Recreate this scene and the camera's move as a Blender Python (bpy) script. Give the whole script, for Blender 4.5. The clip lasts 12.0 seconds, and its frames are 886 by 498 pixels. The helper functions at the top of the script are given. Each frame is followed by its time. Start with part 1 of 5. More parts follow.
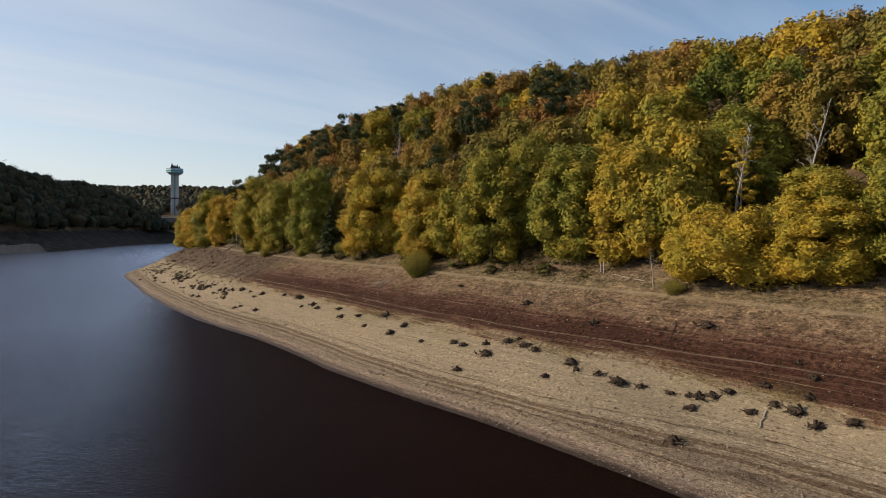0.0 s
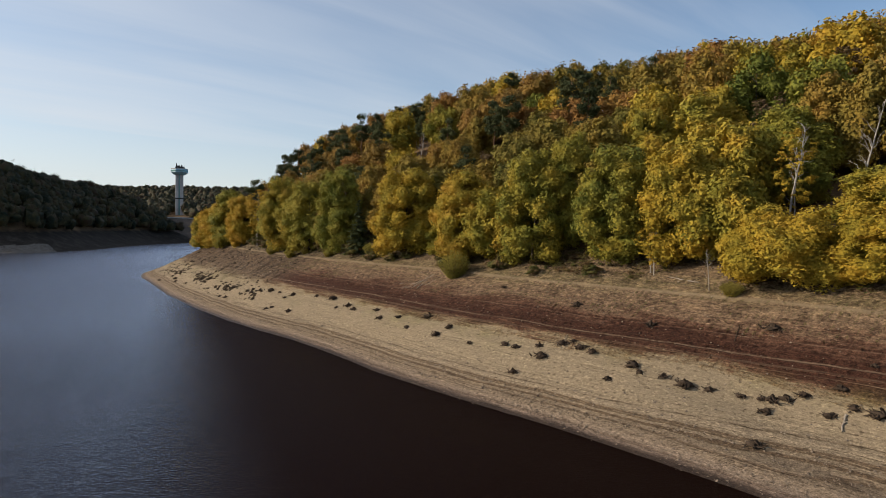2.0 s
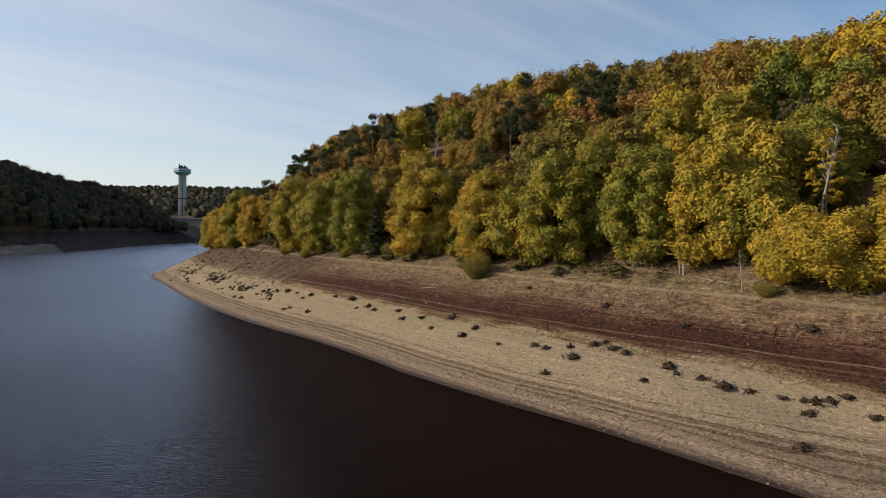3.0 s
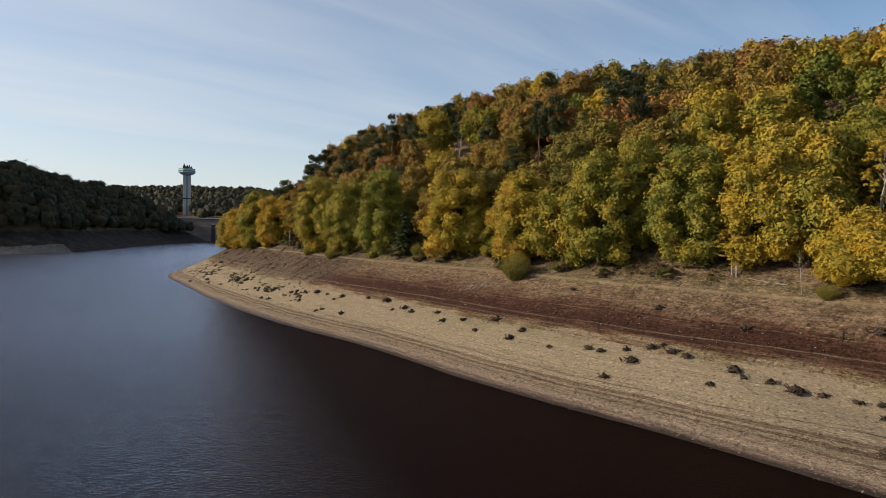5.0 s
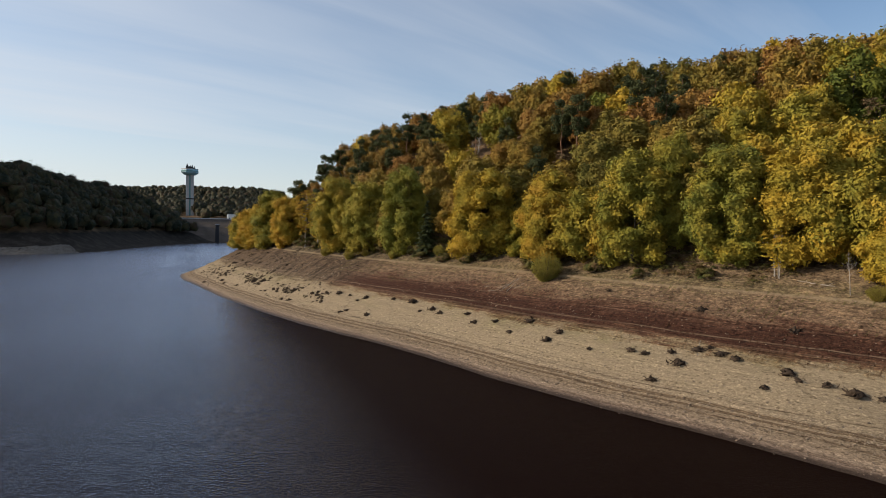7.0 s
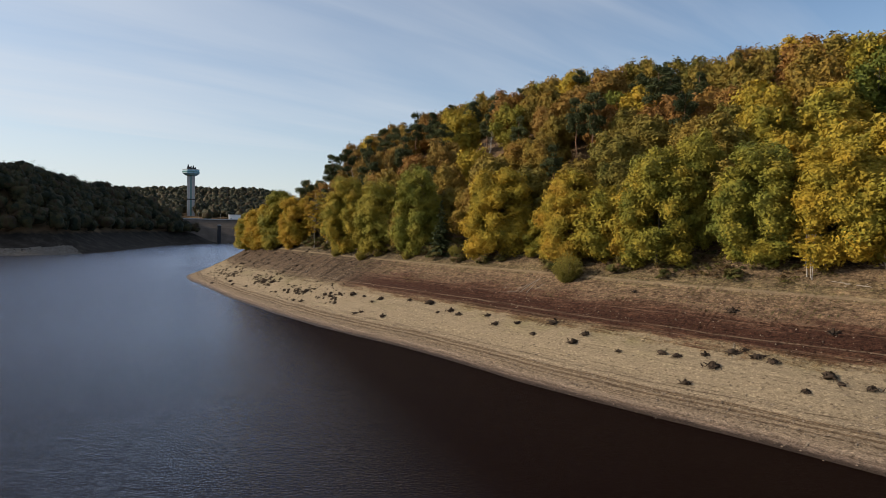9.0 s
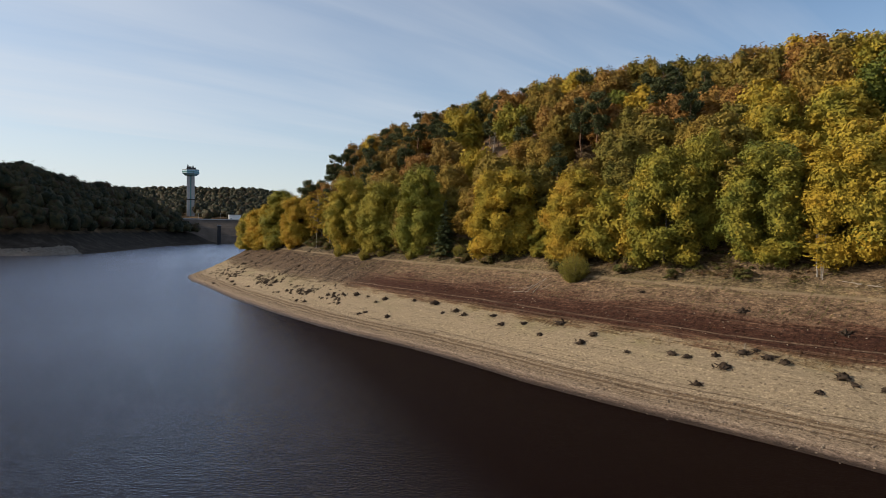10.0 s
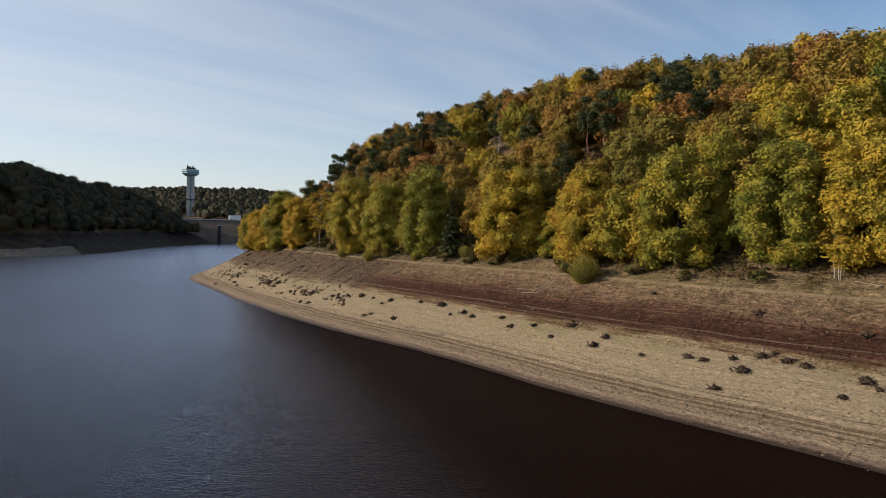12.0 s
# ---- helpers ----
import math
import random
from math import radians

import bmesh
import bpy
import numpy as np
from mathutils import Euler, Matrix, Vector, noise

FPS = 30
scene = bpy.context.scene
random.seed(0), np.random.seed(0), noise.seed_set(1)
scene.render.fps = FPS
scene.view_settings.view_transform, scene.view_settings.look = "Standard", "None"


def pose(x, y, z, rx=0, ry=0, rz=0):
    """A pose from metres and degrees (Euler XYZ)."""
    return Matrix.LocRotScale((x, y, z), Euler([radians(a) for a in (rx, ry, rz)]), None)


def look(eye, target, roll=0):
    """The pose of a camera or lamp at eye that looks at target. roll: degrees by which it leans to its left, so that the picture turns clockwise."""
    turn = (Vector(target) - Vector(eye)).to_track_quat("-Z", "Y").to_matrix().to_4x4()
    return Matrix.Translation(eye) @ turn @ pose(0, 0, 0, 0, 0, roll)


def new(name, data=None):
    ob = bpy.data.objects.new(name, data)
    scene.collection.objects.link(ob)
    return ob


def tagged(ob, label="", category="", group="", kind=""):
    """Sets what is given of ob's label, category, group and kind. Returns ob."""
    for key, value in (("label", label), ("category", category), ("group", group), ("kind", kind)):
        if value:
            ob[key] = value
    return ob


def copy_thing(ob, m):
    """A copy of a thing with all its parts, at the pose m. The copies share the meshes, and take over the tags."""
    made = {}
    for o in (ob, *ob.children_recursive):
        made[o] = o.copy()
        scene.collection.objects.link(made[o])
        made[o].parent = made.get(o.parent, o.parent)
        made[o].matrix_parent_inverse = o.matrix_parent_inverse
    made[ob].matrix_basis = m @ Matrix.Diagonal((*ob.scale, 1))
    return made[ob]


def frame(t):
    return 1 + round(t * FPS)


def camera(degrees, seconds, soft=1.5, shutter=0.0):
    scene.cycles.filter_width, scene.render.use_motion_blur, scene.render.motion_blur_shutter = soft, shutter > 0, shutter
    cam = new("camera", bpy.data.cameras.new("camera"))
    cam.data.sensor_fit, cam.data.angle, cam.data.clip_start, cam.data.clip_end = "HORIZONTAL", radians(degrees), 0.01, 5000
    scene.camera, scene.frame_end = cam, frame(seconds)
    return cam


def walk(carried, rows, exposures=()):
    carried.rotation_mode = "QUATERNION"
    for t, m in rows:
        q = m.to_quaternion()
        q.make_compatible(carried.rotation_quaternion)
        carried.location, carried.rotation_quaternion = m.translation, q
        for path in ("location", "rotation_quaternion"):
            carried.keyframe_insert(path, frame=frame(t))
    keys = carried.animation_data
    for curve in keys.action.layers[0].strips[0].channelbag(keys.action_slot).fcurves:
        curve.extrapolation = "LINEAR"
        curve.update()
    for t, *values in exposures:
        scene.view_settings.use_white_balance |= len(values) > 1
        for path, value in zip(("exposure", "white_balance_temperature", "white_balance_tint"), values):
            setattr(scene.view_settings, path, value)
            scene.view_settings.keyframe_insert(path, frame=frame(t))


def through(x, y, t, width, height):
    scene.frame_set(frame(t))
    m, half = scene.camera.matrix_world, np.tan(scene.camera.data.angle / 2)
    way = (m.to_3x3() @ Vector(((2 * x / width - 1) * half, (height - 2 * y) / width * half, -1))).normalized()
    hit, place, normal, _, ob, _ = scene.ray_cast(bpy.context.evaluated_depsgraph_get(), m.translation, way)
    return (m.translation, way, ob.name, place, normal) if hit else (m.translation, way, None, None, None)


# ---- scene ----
cam = camera(70.0, 12.0, soft=0.6)
# seconds, place in metres, turn in degrees
ROWS = [
    (0.0, -0.00, 0.00, 20.31, 88.140, -0.923, 0.029),
    (0.5, -1.64, 0.17, 20.29, 88.149, -0.945, 0.029),
    (1.0, -3.32, 0.37, 20.27, 88.163, -0.967, 0.039),
    (1.5, -5.04, 0.56, 20.24, 88.176, -0.985, 0.047),
    (2.0, -6.87, 0.77, 20.23, 88.188, -0.996, 0.055),
    (2.5, -8.81, 0.98, 20.22, 88.196, -0.998, 0.080),
    (3.0, -10.76, 1.21, 20.21, 88.197, -0.998, 0.106),
    (5.0, -17.71, 2.22, 20.31, 88.172, -0.991, 0.129),
    (5.5, -19.20, 2.48, 20.31, 88.172, -0.977, 0.126),
    (6.0, -20.59, 2.76, 20.28, 88.174, -0.969, 0.126),
    (6.5, -21.84, 3.10, 20.29, 88.176, -0.964, 0.122),
    (7.0, -23.01, 3.51, 20.29, 88.182, -0.949, 0.120),
    (9.0, -26.48, 5.39, 20.21, 88.202, -0.855, 0.073),
    (9.5, -27.05, 5.75, 20.18, 88.206, -0.835, 0.045),
    (10.0, -27.55, 6.13, 20.17, 88.207, -0.820, 0.013),
    (10.5, -27.99, 6.53, 20.17, 88.206, -0.812, -0.007),
    (11.0, -28.37, 6.91, 20.19, 88.212, -0.809, -0.015),
    (11.5, -28.72, 7.30, 20.17, 88.215, -0.805, -0.020),
    (12.0, -29.01, 7.72, 20.19, 88.225, -0.802, -0.034),
]
walk(cam, [(t, pose(x, y, z, rx, ry, rz)) for t, x, y, z, rx, ry, rz in ROWS])

# ---- light: a low autumn sun from the left over a pale sky with thin cirrus ----
SUN_AZIMUTH, SUN_HEIGHT = -90.0, 23.0  # degrees: from straight ahead towards the right; over the horizon
sun_way = Vector((math.sin(radians(SUN_AZIMUTH)) * math.cos(radians(SUN_HEIGHT)), math.cos(radians(SUN_AZIMUTH)) * math.cos(radians(SUN_HEIGHT)), math.sin(radians(SUN_HEIGHT))))
sun = new("sun", bpy.data.lights.new("sun", "SUN"))
sun.data.energy, sun.data.angle, sun.data.color = 5.0, radians(0.53), (1.0, 0.86, 0.68)
sun.matrix_world = look(sun_way * 100, (0, 0, 0))

world = bpy.data.worlds.new("world")
scene.world = world
world.use_nodes = True
wt = world.node_tree
wt.nodes.clear()


def wnode(kind, **sets):
    n = wt.nodes.new(kind)
    for key, value in sets.items():
        setattr(n, key, value)
    return n


sky = wnode("ShaderNodeTexSky", sky_type="NISHITA", sun_disc=False, sun_elevation=radians(SUN_HEIGHT), sun_rotation=radians(SUN_AZIMUTH) % (2 * math.pi), altitude=300, air_density=1.0, dust_density=0.7, ozone_density=2.4)
coord = wnode("ShaderNodeTexCoord")
split = wnode("ShaderNodeSeparateXYZ")
wt.links.new(coord.outputs["Generated"], split.inputs[0])


def wmath(op, a, b=None, clamp=False):
    n = wnode("ShaderNodeMath", operation=op, use_clamp=clamp)
    for i, v in enumerate((a, b)):
        if v is None:
            continue
        if isinstance(v, (int, float)):
            n.inputs[i].default_value = v
        else:
            wt.links.new(v, n.inputs[i])
    return n.outputs[0]


# cirrus on a high flat layer: streaks drawn out along one direction
up = wmath("MAXIMUM", wmath("ADD", split.outputs[2], 0.10), 0.02)
flat = wnode("ShaderNodeCombineXYZ")
wt.links.new(wmath("DIVIDE", split.outputs[0], up), flat.inputs[0])
wt.links.new(wmath("DIVIDE", split.outputs[1], up), flat.inputs[1])
streak = wnode("ShaderNodeMapping", vector_type="TEXTURE")
streak.inputs["Rotation"].default_value = (0, 0, radians(38))
streak.inputs["Scale"].default_value = (2.4, 0.45, 1)
wt.links.new(flat.outputs[0], streak.inputs[0])
fibres = wnode("ShaderNodeTexNoise")
fibres.inputs["Scale"].default_value, fibres.inputs["Detail"].default_value, fibres.inputs["Roughness"].default_value, fibres.inputs["Distortion"].default_value = 0.9, 7, 0.52, 0.5
wt.links.new(streak.outputs[0], fibres.inputs["Vector"])
veil = wnode("ShaderNodeTexNoise")
veil.inputs["Scale"].default_value, veil.inputs["Detail"].default_value = 0.35, 3
wt.links.new(flat.outputs[0], veil.inputs["Vector"])
thick = wmath("ADD", wmath("MULTIPLY", fibres.outputs[0], 1.1), wmath("MULTIPLY", veil.outputs[0], 0.9))
sunward = wmath("ADD", wmath("MULTIPLY", split.outputs[0], sun_way.x), wmath("MULTIPLY", split.outputs[1], sun_way.y))
thick = wmath("ADD", wmath("SUBTRACT", thick, 0.61), wmath("MULTIPLY", sunward, 0.58), True)
low = wmath("SUBTRACT", 1.0, wmath("MULTIPLY", split.outputs[2], 2.6), True)
# the haze is brighter on the sun's side
low = wmath("MULTIPLY", low, wmath("ADD", wmath("MULTIPLY", sunward, 0.45), 0.75, True))
thick = wmath("MAXIMUM", wmath("MULTIPLY", thick, 0.8), wmath("MULTIPLY", wmath("POWER", low, 1.5), 0.9))
mix = wnode("ShaderNodeMix", data_type="RGBA")
wt.links.new(thick, mix.inputs["Factor"])
wt.links.new(sky.outputs[0], mix.inputs["A"])
mix.inputs["B"].default_value = (5.35, 5.55, 5.85, 1)
back = wnode("ShaderNodeBackground")
back.inputs["Strength"].default_value = 0.137
wt.links.new(mix.outputs["Result"], back.inputs["Color"])
wt.links.new(back.outputs[0], wnode("ShaderNodeOutputWorld").inputs[0])
scene.view_settings.exposure = 0.0


# ---- materials ----
class Nodes:
    """A material's node tree with short ways to add and join nodes."""

    def __init__(self, name):
        self.material = bpy.data.materials.new(name)
        self.material.use_nodes = True
        self.tree = self.material.node_tree
        self.bsdf = self.tree.nodes["Principled BSDF"]
        self.out = self.tree.nodes["Material Output"]

    def add(self, kind, links=(), values=(), **sets):
        n = self.tree.nodes.new(kind)
        for key, value in sets.items():
            setattr(n, key, value)
        for key, value in dict(values).items():
            n.inputs[key].default_value = value
        for key, value in dict(links).items():
            self.tree.links.new(value, n.inputs[key])
        return n

    def join(self, a, b):
        self.tree.links.new(a, b)

    def math(self, op, a, b=0.0, clamp=False):
        n = self.add("ShaderNodeMath", operation=op, use_clamp=clamp)
        for i, v in enumerate((a, b)):
            if isinstance(v, (int, float)):
                n.inputs[i].default_value = v
            else:
                self.join(v, n.inputs[i])
        return n.outputs[0]

    def noise(self, vector, scale, detail=4, rough=0.55, distort=0.0):
        n = self.add("ShaderNodeTexNoise", values={"Scale": scale, "Detail": detail, "Roughness": rough, "Distortion": distort})
        self.join(vector, n.inputs["Vector"])
        return n.outputs[0]

    def ramp(self, value, stops, mode="LINEAR"):
        n = self.add("ShaderNodeValToRGB", links={0: value})
        n.color_ramp.interpolation = mode
        els = n.color_ramp.elements
        while len(els) < len(stops):
            els.new(0.5)
        for el, (at, colour) in zip(els, stops):
            el.position, el.color = at, (*colour, 1)
        return n.outputs[0]

    def mix(self, factor, a, b, blend="MIX"):
        n = self.add("ShaderNodeMix", data_type="RGBA", blend_type=blend)
        for key, v in (("Factor", factor), ("A", a), ("B", b)):
            if isinstance(v, (int, float)):
                n.inputs[key].default_value = v
            elif isinstance(v, tuple):
                n.inputs[key].default_value = (*v, 1)
            else:
                self.join(v, n.inputs[key])
        return n.outputs["Result"]

    def bump(self, value, strength, distance):
        n = self.add("ShaderNodeBump", links={"Height": value}, values={"Strength": strength, "Distance": distance})
        self.join(n.outputs[0], self.bsdf.inputs["Normal"])
        return n

    def place(self):
        return self.add("ShaderNodeNewGeometry").outputs["Position"]

    def local(self):
        return self.add("ShaderNodeTexCoord").outputs["Object"]


def leaf_material(name, stops, patch=0.35, through=0.08, grain=0.22, speck=0.16, shift=0.10, relief=0.35, coarse=2.6):
    """Foliage: one hue a tree, patches within the crown, a scatter leaf by leaf, light coming through."""
    m = Nodes(name)
    geo = m.add("ShaderNodeNewGeometry")
    who = m.add("ShaderNodeObjectInfo").outputs["Random"]
    patches = m.noise(m.local(), grain, 2)
    at = m.math("ADD", m.math("MULTIPLY", who, 1.0 - patch), m.math("MULTIPLY", m.math("SUBTRACT", patches, 0.34), patch * 3.2))
    at = m.math("ADD", m.math("SUBTRACT", at, 0.03), m.math("MULTIPLY", m.math("SUBTRACT", geo.outputs["Random Per Island"], 0.5), shift))
    colour = m.ramp(at, stops)
    value = m.math("ADD", m.math("MULTIPLY", geo.outputs["Random Per Island"], speck), 1.0 - speck * 0.5)
    hue = m.add("ShaderNodeHueSaturation", values={"Saturation": 1.0}, links={"Color": colour, "Value": value})
    m.join(hue.outputs[0], m.bsdf.inputs["Base Color"])
    if relief:
        m.bump(m.noise(m.place(), coarse, 4, 0.7), 1.0, relief)
    m.bsdf.inputs["Roughness"].default_value = 0.6
    m.bsdf.inputs["Specular IOR Level"].default_value = 0.12
    glow = m.add("ShaderNodeBsdfTranslucent", links={"Color": hue.outputs[0]})
    both = m.add("ShaderNodeMixShader", values={0: through}, links={1: m.bsdf.outputs[0], 2: glow.outputs[0]})
    m.join(both.outputs[0], m.out.inputs[0])
    return m.material


def bark_material(name, dark, light, scale=3.0):
    m = Nodes(name)
    place = m.local()
    stretch = m.add("ShaderNodeMapping", values={"Scale": (1, 1, 0.25)}, links={0: place})
    grain = m.noise(stretch.outputs[0], scale * 3, 5, 0.65)
    blot = m.noise(place, scale * 0.4, 3)
    colour = m.ramp(m.math("ADD", m.math("MULTIPLY", grain, 0.7), m.math("MULTIPLY", blot, 0.4)), [(0.3, dark), (0.75, light)])
    m.join(colour, m.bsdf.inputs["Base Color"])
    m.bsdf.inputs["Roughness"].default_value = 0.9
    m.bsdf.inputs["Specular IOR Level"].default_value = 0.12
    m.bump(grain, 0.7, 0.04)
    return m.material


def plain_material(name, colour, rough=0.7, scale=2.0, vary=0.25, metal=0.0, relief=0.3):
    """Painted or cast surface with blotches and fine grain."""
    m = Nodes(name)
    place = m.local()
    blot, grain = m.noise(place, scale * 0.25, 4), m.noise(place, scale * 4, 3)
    k = m.math("ADD", m.math("MULTIPLY", blot, 0.7), m.math("MULTIPLY", grain, 0.3))
    dark, light = tuple(c * (1 - vary) for c in colour), tuple(min(1, c * (1 + vary)) for c in colour)
    m.join(m.ramp(k, [(0.3, dark), (0.7, light)]), m.bsdf.inputs["Base Color"])
    m.bsdf.inputs["Roughness"].default_value, m.bsdf.inputs["Metallic"].default_value = rough, metal
    m.bsdf.inputs["Specular IOR Level"].default_value = 0.5 if rough < 0.6 else 0.15
    m.bump(grain, relief, 0.02)
    return m.material


def bank_material():
    """The drained bank: wet edge, tan gravel with old water lines, a belt of dried red weeds, thin grass and a track above."""
    m = Nodes("bank_soil")
    place = m.place()
    xyz = m.add("ShaderNodeSeparateXYZ", links={0: place})
    z = xyz.outputs[2]
    # drawn out along the shore
    turned = m.add("ShaderNodeMapping", values={"Rotation": (0, 0, radians(-127))}, links={0: place})
    along = m.add("ShaderNodeMapping", values={"Scale": (0.14, 1, 1)}, links={0: turned.outputs[0]}).outputs[0]
    gravel = m.add("ShaderNodeMapping", values={"Scale": (0.75, 1.0, 1.0)}, links={0: turned.outputs[0]}).outputs[0]
    broad, mid, fine = m.noise(place, 0.06, 3), m.noise(along, 0.8, 5, 0.65), m.noise(gravel, 3.2, 6, 0.72)
    tuft, grit = m.noise(gravel, 1.9, 5, 0.7), m.noise(gravel, 9.0, 4, 0.75)
    level = m.math("ADD", z, m.math("MULTIPLY", m.math("SUBTRACT", broad, 0.5), 2.4))
    level = m.math("ADD", level, m.math("MULTIPLY", m.math("SUBTRACT", mid, 0.5), 3.8))
    level = m.math("ADD", level, m.math("MULTIPLY", m.math("SUBTRACT", tuft, 0.5), 2.0))
    # on the flat part of the bank the weeds reach further down
    wider = m.math("MULTIPLY", m.math("SUBTRACT", xyz.outputs[0], 22.0), 0.07, True)
    level = m.math("ADD", level, m.math("MULTIPLY", wider, m.math("MULTIPLY", m.math("MULTIPLY", m.math("SUBTRACT", 9.5, level), 0.3, True), 1.5)))
    low = m.math("ADD", z, m.math("MULTIPLY", m.math("SUBTRACT", mid, 0.5), 0.35))
    sand = m.ramp(m.math("MULTIPLY", low, 1 / 16), [(0.007, (0.040, 0.027, 0.020)), (0.013, (0.075, 0.052, 0.038)), (0.021, (0.16, 0.115, 0.085)), (0.030, (0.215, 0.16, 0.115)), (0.055, (0.215, 0.16, 0.108)), (0.075, (0.185, 0.138, 0.092)), (0.11, (0.235, 0.18, 0.12)), (0.17, (0.258, 0.200, 0.130)), (0.6, (0.250, 0.193, 0.122))])
    above = m.ramp(m.math("MULTIPLY", level, 1 / 16), [(0.37, (0.25, 0.18, 0.10)), (0.41, (0.11, 0.058, 0.034)), (0.44, (0.050, 0.021, 0.013)), (0.53, (0.050, 0.021, 0.013)), (0.58, (0.095, 0.048, 0.030)), (0.64, (0.155, 0.10, 0.063)), (0.74, (0.19, 0.13, 0.08)), (0.81, (0.165, 0.125, 0.068)), (0.9, (0.165, 0.115, 0.07))])
    # towards the point the red weeds give way to stony grey-brown soil
    stony = m.ramp(m.math("MULTIPLY", level, 1 / 16), [(0.36, (0.19, 0.145, 0.09)), (0.45, (0.10, 0.07, 0.046)), (0.7, (0.094, 0.064, 0.042)), (0.85, (0.105, 0.083, 0.05))])
    point = m.math("MULTIPLY", m.math("SUBTRACT", m.math("ADD", xyz.outputs[1], m.math("MULTIPLY", mid, 16)), 158), 0.07, True)
    gully = m.noise(m.add("ShaderNodeMapping", values={"Scale": (1, 0.14, 0.2), "Rotation": (0, 0, radians(24))}, links={0: turned.outputs[0]}).outputs[0], 0.55, 5, 0.6)
    stony = m.mix(0.9, stony, m.ramp(gully, [(0.34, (0.42, 0.40, 0.38)), (0.47, (1, 1, 1)), (0.6, (1.15, 1.12, 1.1)), (0.7, (1.4, 1.4, 1.35))]), "MULTIPLY")
    above = m.mix(point, above, stony)
    high = m.math("MULTIPLY", m.math("SUBTRACT", level, 5.7), 1.6, True)
    colour = m.mix(high, sand, above)
    # a green film on damp ground and thin old water lines
    film = m.math("MULTIPLY", m.math("MULTIPLY", m.math("SUBTRACT", m.noise(place, 0.12, 3), 0.50), 5.0, True), m.math("MULTIPLY", m.math("SUBTRACT", 1.0, m.math("ABSOLUTE", m.math("MULTIPLY", m.math("SUBTRACT", z, 5.2), 0.6))), 0.45, True))
    colour = m.mix(film, colour, (0.15, 0.135, 0.05))
    warp = m.math("ADD", z, m.math("ADD", m.math("MULTIPLY", mid, 0.13), m.math("MULTIPLY", broad, 0.5)))
    lines = m.noise(m.add("ShaderNodeCombineXYZ", links={2: warp}).outputs[0], 5.5, 3, 0.8)
    breaks = m.math("MULTIPLY", m.math("SUBTRACT", m.noise(along, 0.9, 4, 0.6), 0.42), 5.0, True)
    bands = m.ramp(lines, [(0.41, (0.30, 0.26, 0.22)), (0.465, (0.97, 0.97, 0.97)), (0.54, (1.03, 1.03, 1.03)), (0.60, (1.35, 1.33, 1.3))])
    where = m.ramp(m.math("MULTIPLY", z, 1 / 16), [(0.018, (0.3, 0.3, 0.3)), (0.032, (1, 1, 1)), (0.12, (1, 1, 1)), (0.17, (0.75, 0.75, 0.75)), (0.30, (0.3, 0.3, 0.3)), (0.34, (0.25, 0.25, 0.25)), (0.42, (0.9, 0.9, 0.9)), (0.56, (0.8, 0.8, 0.8)), (0.64, (0.35, 0.35, 0.35))])
    where = m.math("MULTIPLY", where, m.math("SUBTRACT", 1.0, m.math("MULTIPLY", point, 0.75)))
    colour = m.mix(m.math("MULTIPLY", breaks, where), colour, bands, "MULTIPLY")
    low_lines = m.ramp(m.noise(m.add("ShaderNodeCombineXYZ", links={2: warp}).outputs[0], 3.6, 2, 0.7), [(0.445, (0.56, 0.50, 0.45)), (0.49, (1, 1, 1)), (0.55, (1.05, 1.05, 1.05)), (0.6, (1.2, 1.2, 1.2))])
    beach = m.math("MULTIPLY", m.math("MULTIPLY", m.math("SUBTRACT", z, 0.10), 6.0, True), m.math("MULTIPLY", m.math("SUBTRACT", 2.7, z), 1.1, True))
    colour = m.mix(beach, colour, low_lines, "MULTIPLY")
    specks = m.ramp(fine, [(0.38, (0.45, 0.42, 0.40)), (0.48, (0.97, 0.97, 0.97)), (0.54, (1.03, 1.03, 1.03)), (0.64, (1.6, 1.58, 1.55))])
    smooth_sand = m.math("MULTIPLY", m.math("MULTIPLY", m.math("SUBTRACT", z, 1.8), 0.8, True), m.math("SUBTRACT", 1.0, high))
    colour = m.mix(m.math("SUBTRACT", 0.75, m.math("MULTIPLY", smooth_sand, 0.35)), colour, specks, "MULTIPLY")
    gritty = m.ramp(grit, [(0.36, (0.42, 0.40, 0.39)), (0.5, (1, 1, 1)), (0.64, (1.7, 1.7, 1.68))])
    colour = m.mix(m.math("SUBTRACT", 0.75, m.math("MULTIPLY", smooth_sand, 0.4)), colour, gritty, "MULTIPLY")
    pebble = m.add("ShaderNodeTexVoronoi", values={"Scale": 4.5}, links={"Vector": gravel})
    lone = m.add("ShaderNodeSeparateColor", links={0: pebble.outputs["Color"]})
    stony_specks = m.ramp(lone.outputs[0], [(0.0, (0.45, 0.42, 0.40)), (0.10, (0.9, 0.9, 0.9)), (0.2, (1, 1, 1)), (0.85, (1, 1, 1)), (1.0, (1.5, 1.5, 1.48))])
    colour = m.mix(0.8, colour, stony_specks, "MULTIPLY")
    rough = m.ramp(tuft, [(0.36, (0.45, 0.42, 0.39)), (0.5, (1, 1, 1)), (0.68, (1.3, 1.3, 1.25))])
    colour = m.mix(m.math("MULTIPLY", high, 0.9), colour, rough, "MULTIPLY")
    clods = m.ramp(m.noise(gravel, 0.75, 5, 0.75), [(0.38, (0.55, 0.52, 0.5)), (0.5, (1, 1, 1)), (0.62, (1.3, 1.28, 1.22))])
